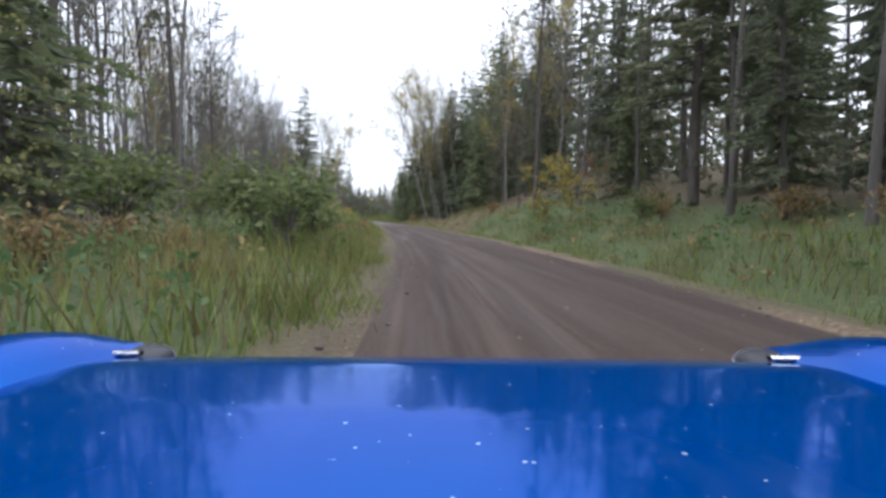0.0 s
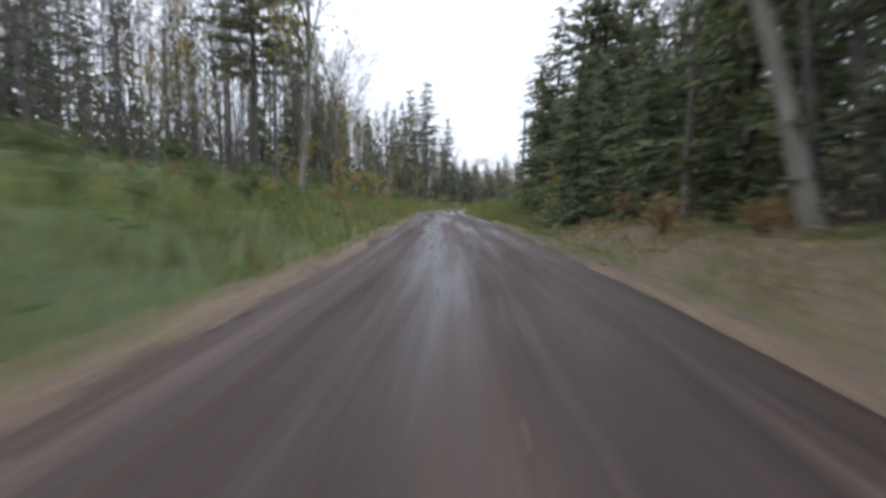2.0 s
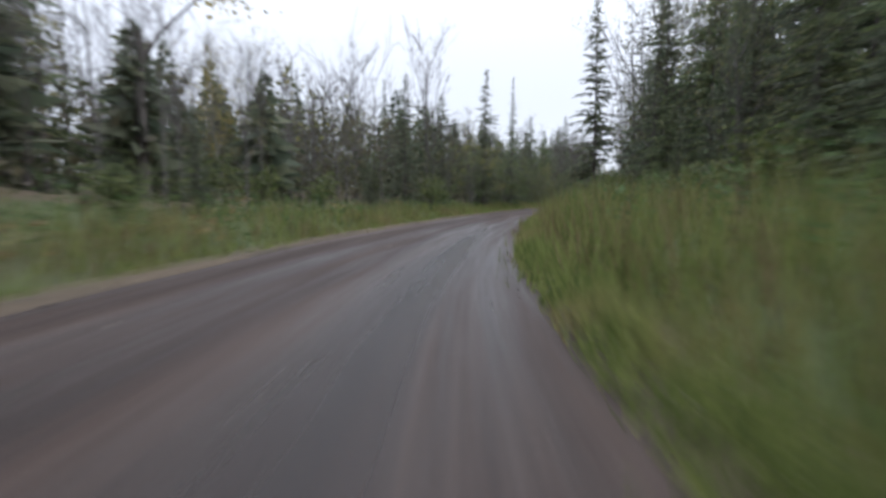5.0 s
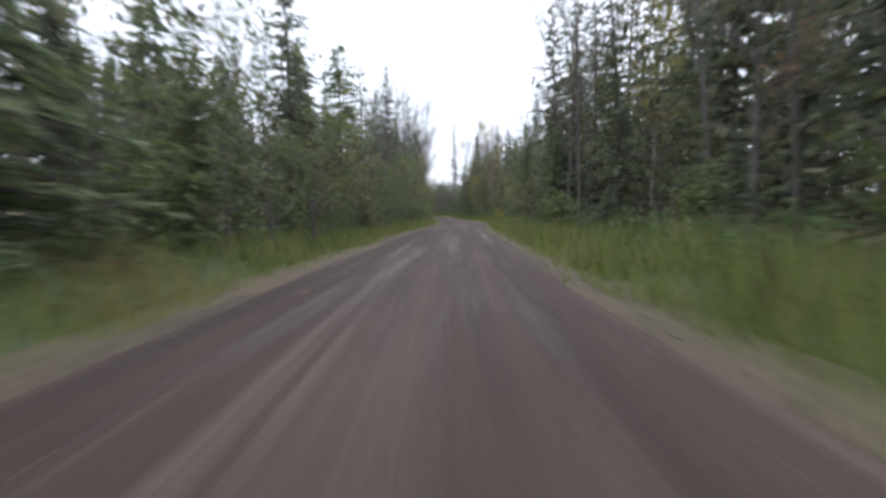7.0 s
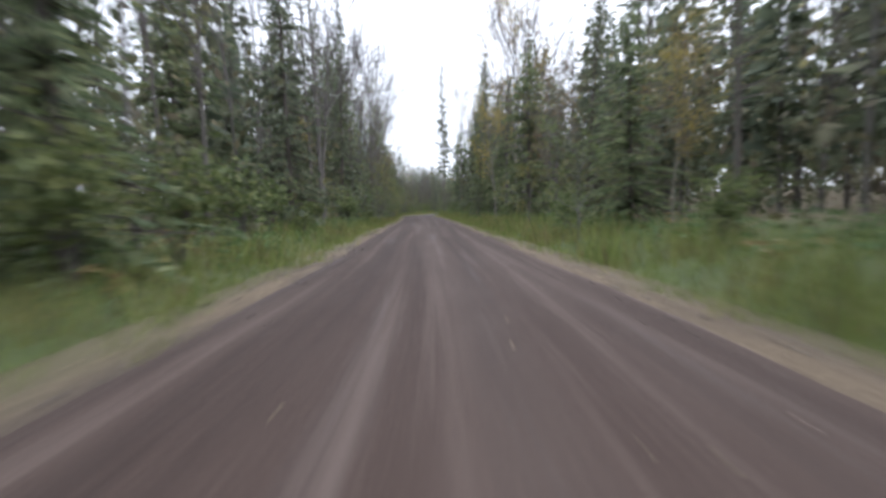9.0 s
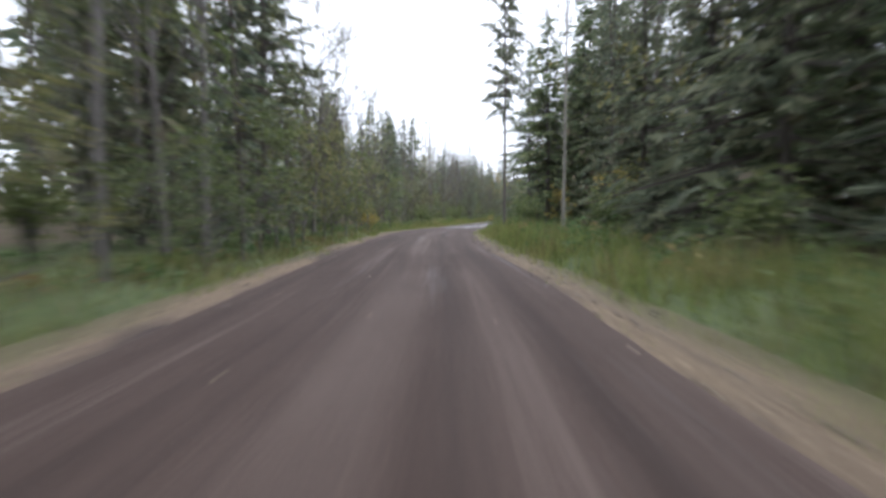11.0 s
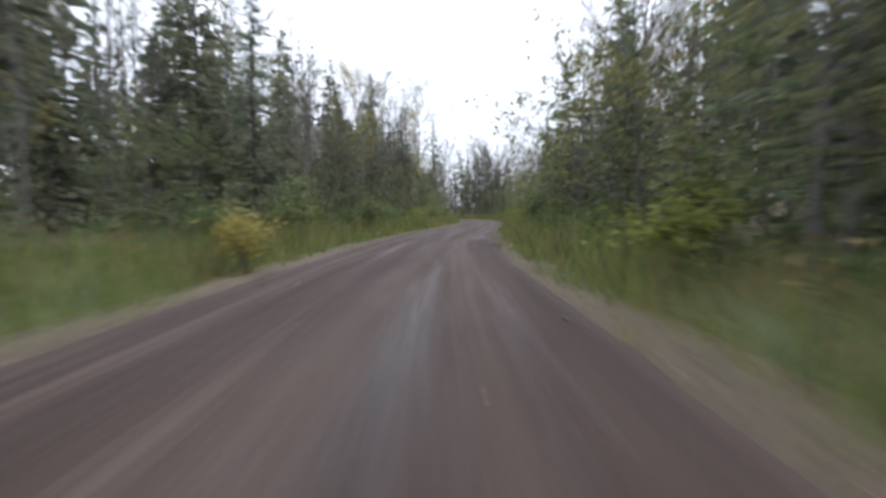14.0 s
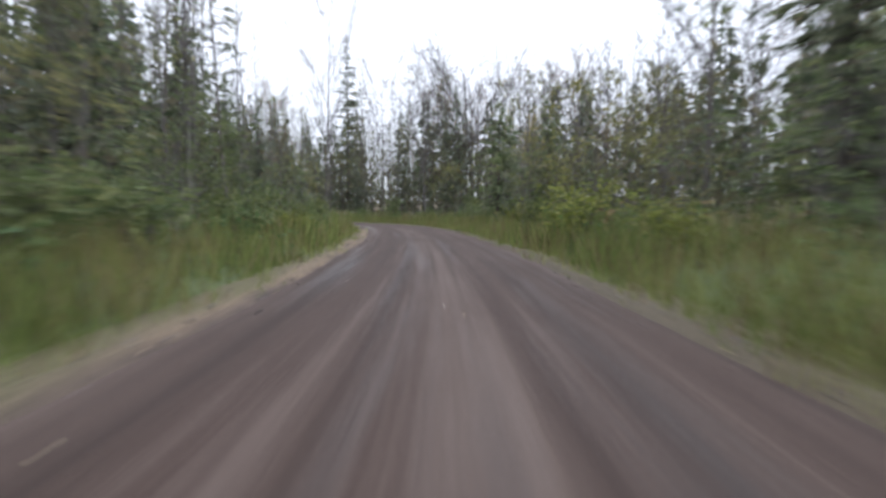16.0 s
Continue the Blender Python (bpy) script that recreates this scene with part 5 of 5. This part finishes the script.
# shrubs and saplings in front of the trees
for side in (-1, 1):
    s = -5.0
    while s < 560:
        s += gr.uniform(1.6, 5.2)
        edge = float(knots(FOREST[side]["edge"], s))
        d = side * (edge - gr.uniform(-1.5, min(2.2, edge - 4.4)))
        x, y, z = stand(s, d)
        if abs(along(x, y)[1]) < abs(d) - 1.0 or not clear(x, y, 0.8) or (side > 0 and 57 < s < 77):
            continue
        pick = gr.random()
        if side > 0 and s < 100 and pick < 0.5:
            grow("rusty_shrub", x, y, z, gr.uniform(0.5, 1.0))
        elif pick < 0.62:
            grow("green_shrub", x, y, z, gr.uniform(0.7, 1.7))
        elif pick < 0.64:
            grow("yellow_shrub", x, y, z, gr.uniform(0.5, 1.1))
        elif pick < 0.86:
            grow("spruce_tree", x, y, z, gr.uniform(0.15, 0.35), None, 1.2)
        else:
            grow("green_tree", x, y, z, gr.uniform(0.2, 0.45), None, 1.1)


# the leafy brush that crowds the road where the drive begins
for x, y, h in [(-3.6, 13.0, 2.3), (-4.8, 15.5, 2.6), (-3.9, 17.5, 2.0), (-5.4, 19.0, 2.2), (-6.6, 11.5, 2.4), (-4.4, 20.5, 1.1), (-5.2, 24.5, 1.2), (-4.6, 28.0, 1.0), (-6.0, 31.0, 1.3), (-5.0, 35.0, 1.0)]:
    hero("green_shrub", x, y, h + 0.3, 1.25)
for x, y, h in [(-4.2, 23.0, 0.9), (-5.6, 26.5, 1.1), (-4.4, 31.5, 0.9), (-6.4, 22.0, 1.2), (-7.2, 28.5, 1.3)]:
    hero("rusty_shrub", x, y, h + 0.2, 1.3)

# round leafy bushes along the verges of the last stretch
for side in (-1, 1):
    s = 425.0
    while s < 505:
        s += gr.uniform(1.6, 3.6)
        x, y, z = stand(s, side * gr.uniform(4.3, 5.6))
        if clear(x, y, 0.9):
            grow("lime_shrub" if gr.random() < 0.3 else "green_shrub", x, y, z, gr.uniform(0.7, 1.35), None, gr.uniform(1.0, 1.4))
hero("lime_shrub", 174.9, 425.2, 2.0, 1.3)
hero("lime_shrub", 171.7, 422.1, 1.6, 1.1)

# low brush scattered over the open bank
for k in range(60):
    s, d = gr.uniform(26, 118), -gr.uniform(5.0, 15.5)
    x, y, z = stand(s, d)
    grow(("green_shrub", "green_shrub", "rusty_shrub", "yellow_shrub")[int(gr.choice(4, p=(0.45, 0.3, 0.17, 0.08)))], x, y, z, gr.uniform(0.35, 0.9), None, gr.uniform(0.9, 1.6))

# ---- rocks, fallen trunks and leaves ----


def rock(x, y, size, label):
    bm = bmesh.new()
    bmesh.ops.create_icosphere(bm, subdivisions=3, radius=1.0)
    for v in bm.verts:
        n = noise.noise(v.co * 1.4 + Vector((x, y, 0))) + 0.4 * noise.noise(v.co * 3.5)
        v.co *= 1 + 0.32 * n
        v.co.x *= size[0]
        v.co.y *= size[1]
        v.co.z *= size[2]
    s, d = along(x, y)
    ob = part("boulder", bm, M_STONE, smooth=True)
    ob.matrix_basis = pose(x, y, float(land(s, d)) + size[2] * 0.45, 0, 0, 40 * x)
    return tagged(ob, label, "boulder", "boulders on the bank")


rock(1.7, 67.1, (0.36, 0.30, 0.26), "pale grey boulder on the leaf-strewn bank")
rock(6.2, 73.2, (0.56, 0.50, 0.38), "pale weathered boulder higher on the bank")


def log(x, y, turn, length, r, rise=0.0):
    b = Buf()
    n = 9
    t = np.linspace(0, 1, n)
    pts = np.c_[t * length, 0.10 * np.sin(t * 5 + x), rise * t * length + 0.03 * np.sin(t * 9)]
    tube(b, pts, r * (1 - 0.45 * t) * (1 + 0.08 * np.sin(t * 17)), 8)
    tube(b, [pts[0] - [0.004, 0, 0], pts[0] - [0.01, 0, 0]], [r, 0.01], 8)
    thing = new("fallen_log")
    part("trunk", b, M_BARK_GREY, thing, smooth=True)
    for k in (2, 4, 5, 7):
        c = Buf()
        a = 1.3 * k + x
        tube(c, [pts[k], pts[k] + [0.25, 0.35 * math.sin(a), 0.35 + 0.2 * math.cos(a)], pts[k] + [0.5, 0.6 * math.sin(a), 0.6 + 0.3 * math.cos(a)]], [r * 0.3, r * 0.18, 0.006], 5)
        part("broken_branch", c, M_BARK_GREY, thing)
    s, d = along(x, y)
    thing.matrix_basis = pose(x, y, float(land(s, d)) + r * 0.7, 0, 0, turn)
    return tagged(thing, "grey fallen tree trunk with broken branch stubs", "log", "fallen trunks in the wood")


for x, y, turn, length, r, rise in [(1.2, 74.0, 35, 5.5, 0.14, 0.10), (3.8, 78.5, 120, 6.0, 0.12, 0.12), (6.5, 66.0, 20, 7.0, 0.16, 0.18), (5.0, 59.5, 70, 4.5, 0.11, 0.2),
                                    (-19.0, 72.0, 150, 5.0, 0.14, 0.05), (-24.0, 78.0, 100, 4.0, 0.13, 0.02), (-20.5, 84.0, 160, 6.0, 0.15, 0.03), (-22.5, 90.5, 130, 5.0, 0.12, 0.05), (-12.0, 30.0, 150, 6.0, 0.12, 0.1)]:
    log(x, y, turn, length, r, rise)


def snag(x, y, h, r, limb, label, which=0):
    """A dead standing trunk with a broken top and short stubs."""
    rr = np.random.default_rng(int(1000 + x * 3 + y))
    b = Buf()
    t = np.linspace(0, 1, 8)
    pts = np.c_[np.cumsum(rr.normal(0, 0.04, (8, 2)), axis=0), t * h]
    tube(b, pts, r * np.r_[1.3, 1 - 0.55 * t[1:]], 8)
    tube(b, [pts[-1], pts[-1] + [0.06, 0.02, 0.35]], [r * 0.45, 0.02], 6)
    thing = new("dead_tree")
    part("trunk", b, M_BARK_GREY if which else M_BARK_DARK, thing)
    for k in range(7):
        u = rr.uniform(0.3, 0.98)
        p = np.array([np.interp(u, t, pts[:, n]) for n in range(3)])
        a = rr.random() * 6.283
        c = Buf()
        L = rr.uniform(0.3, 0.9)
        tube(c, [p, p + [math.cos(a) * L, math.sin(a) * L, 0.3 * L]], [0.03, 0.008], 4)
        part("branch_stub", c, M_TWIG, thing)
    if limb:
        c, lf = Buf(), Buf()
        p = pts[-2]
        ends = [p + np.array(q) for q in ((0.6, 0.3, 1.2), (1.8, 0.6, 2.6), (3.0, 0.9, 3.8))]
        tube(c, [p, *ends], [r * 0.45, r * 0.32, r * 0.2, 0.02], 5)
        for k in range(26):
            q = ends[1] + (ends[2] - ends[1]) * rr.random() + rr.normal(0, 0.05, 3)
            blades(c, q[None], (rr.normal(0, 0.7, 3) + [0.4, 0, 0.5])[None], 0.03, rr)
        part("limb", c, M_TWIG, thing)
        leaves(lf, ends[2] + rr.normal(0, 0.9, (260, 3)) * [1.2, 1, 0.6], rr.uniform(0.15, 0.3, 260), rr)
        tagged(part("foliage", lf, M_YELLOW, thing), kind="stuff")
    s, d = along(x, y)
    thing.matrix_basis = pose(x, y, float(land(s, d)) - 0.05)
    return tagged(thing, label, "tree", "dead trees along the forest road")


snag(-26.3, 187.0, 7.2, 0.26, True, "broken dark trunk with one yellow-leaved limb")
snag(-9.9, 149.4, 12.5, 0.10, False, "thin bare dead trunk at the road bend", 1)
snag(-8.6, 152.5, 10.5, 0.09, False, "thin bare dead trunk at the road bend", 1)
snag(-9.5, 122.2, 9.2, 0.17, False, "tall pale dead trunk before dark evergreens", 1)
snag(60.4, 268.0, 11.0, 0.14, False, "grey dead trunk at the forest edge", 1)
snag(97.2, 366.4, 13.0, 0.13, False, "grey dead trunk at the forest edge", 1)

fallen, fr = Buf(), np.random.default_rng(17)
n = 520
s, d = fr.uniform(-6, 540, n), np.clip(fr.normal(0, 2.2, n), -4.2, 4.2)
xy = spot(s, d)
z = np.where(np.abs(d) < 2.5, road_height(s, d), land(s, d) + 0.02) + 0.012
leaves(fallen, np.c_[xy, z], fr.uniform(0.03, 0.055, n), fr, 3.0)
tagged(part("fallen_leaves", fallen, M_LITTER), "pale yellow leaves scattered over the road", "leaves", kind="stuff")

straw, n = Buf(), 15000
s, d = fr.uniform(-6, 520, n), np.clip(fr.normal(2.75, 0.30, n), 2.0, 3.7) * np.where(fr.random(n) < 0.5, -1, 1)
keep = fr.random(n) < 0.55 + 0.45 * wave(s, d, 0.31, 6)
s, d = s[keep], d[keep]
z = shoulder_height(s, d) + 0.012
leaves(straw, np.c_[spot(s, d), np.where(np.abs(d) < 3.3, z, land(s, d) + 0.02)], fr.uniform(0.025, 0.06, len(s)), fr, 2.0)
tagged(part("leaf_litter", straw, M_STRAW), "pale straw and dead leaves along the road edges", "leaves", kind="stuff")

# ---- the blue car that carries the camera, as it stands at the start of the drive ----
M_PAINT = paint_material()
M_RUBBER, M_CHROME, M_BLACK = plain("black_rubber", (0.02, 0.02, 0.02), 0.8).m, plain("dull_chrome", (0.6, 0.6, 0.62), 0.25, 1.0).m, plain("black_plastic", (0.025, 0.025, 0.03), 0.5).m
M_WINDOW = plain("dark_car_glass", (0.02, 0.025, 0.03), 0.05).m
M_LENS = plain("pale_lamp_glass", (0.75, 0.77, 0.78), 0.12).m


def loft(stations, closed=False):
    """A skin through rows of points of equal count."""
    v = np.array(stations, float)
    n, m = v.shape[:2]
    b = Buf()
    f = []
    for i in range(n - 1):
        for j in range(m if closed else m - 1):
            a, c = i * m + j, i * m + (j + 1) % m
            f += [[a, c, c + m], [a, c + m, a + m]]
    b.add(v.reshape(-1, 3), f)
    return b


def hood_z(x, y):
    """Height of the hood: nearly level, then falling away to its front edge."""
    crease = 0.645 + 0.14 * (x / 0.7) ** 2
    fall = max(0.0, y - crease)
    return 0.853 - 0.012 * (x / 0.7) ** 2 - 0.01 * max(0.0, y) - 0.052 * fall - 0.30 * max(0.0, y - 0.90) ** 1.5


def car():
    thing = new("car")
    xs = np.linspace(-0.70, 0.70, 33)
    ys = np.r_[np.linspace(-0.42, 0.6, 18), np.linspace(0.62, 1.02, 24), [1.05, 1.07]]
    part("hood", loft([[(x, y, hood_z(x, y)) for x in xs] for y in ys]), M_PAINT, thing, "blue hood with dust and stone chips", smooth=True)
    for sd in (-1, 1):
        rows_ = []
        for y in np.linspace(-0.42, 1.16, 26):
            crest = 0.886 - 0.45 * max(0.0, y - 0.86) ** 1.6 - 0.02 * max(0.0, -y)
            edge = hood_z(0.70, min(y, 1.02)) - 0.012
            sec = [(0.705, edge), (0.735, edge + 0.35 * (crest - edge)), (0.775, crest - 0.012), (0.82, crest), (0.875, crest - 0.02), (0.915, crest - 0.09), (0.93, crest - 0.22), (0.93, 0.52)]
            rows_.append([(sd * x, y, z) for x, z in sec])
        part("fender", loft(rows_), M_PAINT, thing, smooth=True)
        lamp = Buf()
        t = np.linspace(0, 2 * np.pi, 17)[:-1]
        lamp.add(*[(lambda q: (q.v[0], q.f[0]))(loft([[(sd * 0.705 + r * 0.062 * math.cos(a), 1.05 + dy, 0.770 + r * 0.034 * math.sin(a)) for a in t] for r, dy in ((0.8, 0.0), (1.0, 0.03), (1.0, 0.09), (0.75, 0.12), (0.02, 0.13))], True))][0])
        head = part("headlight", lamp, M_BLACK, thing, smooth=True)
        lens = loft([[(sd * 0.705 + r * 0.050 * math.cos(a), 1.173 + dy, 0.772 + r * 0.027 * math.sin(a)) for a in t] for r, dy in ((1.0, 0.0), (0.6, 0.012), (0.02, 0.016))], True)
        part("lens", lens, M_LENS, head)
        trim = loft([[(sd * (0.67 + 0.07 * u), 1.06 + 0.01 * math.cos(a), 0.806 + 0.006 * math.sin(a)) for a in t] for u in (0, 0.3, 0.7, 1.0)], True)
        part("trim", trim, M_CHROME, head, "chrome strip")
    sec = [(1.03, 0.80), (1.12, 0.76), (1.17, 0.66), (1.19, 0.52), (1.16, 0.40), (1.05, 0.30)]
    part("front_bumper", loft([[(x, y - 0.16 * (x / 0.93) ** 4, z) for y, z in sec] for x in np.linspace(-0.93, 0.93, 25)]), M_PAINT, thing, smooth=True)
    part("underbody", loft([[(x, y, z) for x, z in ((-0.91, 0.54), (-0.90, 0.28), (0.90, 0.28), (0.91, 0.54))] for y in (-3.0, -1.2, 0.2, 1.0)]), M_BLACK, thing)
    for sd in (-1, 1):
        part("side_panel", loft([[(sd * x, y, z) for x, z in ((0.88, 0.90), (0.93, 0.80), (0.93, 0.52), (0.90, 0.30))] for y in (-3.0, -2.2, -1.2, -0.42)]), M_PAINT, thing, smooth=True)
        part("side_window", loft([[(sd * 0.86, y0, 0.90), (sd * 0.66, y1, 1.34)] for y0, y1 in ((-0.55, -1.12), (-1.4, -1.5), (-2.6, -2.3))]), M_WINDOW, thing)
    part("windscreen", loft([[(x, -0.42 - 0.06 * (x / 0.85) ** 2 - u * 0.72, 0.865 + u * 0.49) for x in np.linspace(-0.86 + 0.2 * u, 0.86 - 0.2 * u, 13)] for u in np.linspace(0, 1, 6)]), M_WINDOW, thing, smooth=True)
    part("roof", loft([[(x, y, 1.355 + 0.05 * (1 - (x / 0.66) ** 2) * math.sin(max(0.02, (-1.14 - y) / 1.3) * 3.0)) for x in np.linspace(-0.66, 0.66, 13)] for y in np.linspace(-1.14, -2.4, 9)]), M_PAINT, thing, smooth=True)
    part("tail", loft([[(x, y, z) for y, z in ((-2.4, 1.355), (-2.9, 0.95), (-3.05, 0.85), (-3.1, 0.45), (-3.0, 0.28))] for x in np.linspace(-0.9, 0.9, 9)]), M_PAINT, thing, smooth=True)
    ring = np.linspace(0, 2 * np.pi, 29)[:-1]
    for x in (-0.80, 0.80):
        for y in (0.42, -2.15):
            prof = [(0.20, -0.08), (0.28, -0.095), (0.305, -0.085), (0.315, -0.05), (0.315, 0.05), (0.305, 0.085), (0.28, 0.095), (0.20, 0.08)]
            wheel = part("wheel", loft([[(x + w, y + r * math.cos(a), 0.30 + r * math.sin(a)) for a in ring] for r, w in prof], True), M_RUBBER, thing, smooth=True)
            sg = 1 if x > 0 else -1
            part("rim", loft([[(x + sg * w, y + r * math.cos(a), 0.30 + r * math.sin(a)) for a in ring] for r, w in ((0.205, 0.08), (0.195, 0.07), (0.12, 0.055), (0.05, 0.075), (0.002, 0.08))], True), M_CHROME, wheel)
    thing.matrix_basis = pose(0.04, 0.98, 0, 0, -0.8, -2.6)
    return tagged(thing, "blue car with a dusty, chipped hood on the dirt road", "car")


car()


# loose stones along both edges of the road
stones, sr = Buf(), np.random.default_rng(23)
n = 4200
s = sr.uniform(-6, 540, n)
d = np.where(sr.random(n) < 0.5, -1, 1) * sr.normal(2.5, 0.28, n)
size = sr.uniform(0.010, 0.036, n)
xy = spot(s, d)
z = np.where(np.abs(d) < 2.3, road_height(s, d), shoulder_height(s, d)) + size * 0.3
corner = np.array([(1, 0, 0), (-1, 0, 0), (0, 1, 0), (0, -1, 0), (0, 0, 1), (0, 0, -1)], float)
v = np.c_[xy, z][:, None] + corner[None] * size[:, None, None] * sr.uniform(0.6, 1.4, (n, 6, 1)) * [1.2, 1.0, 0.7]
face = np.array([(0, 2, 4), (2, 1, 4), (1, 3, 4), (3, 0, 4), (2, 0, 5), (1, 2, 5), (3, 1, 5), (0, 3, 5)])
stones.add(v.reshape(-1, 3), (np.arange(n)[:, None, None] * 6 + face[None]).reshape(-1, 3))
tagged(part("stones", stones, M_GRAVEL), "loose grey stones along the road edges", "gravel", kind="stuff")
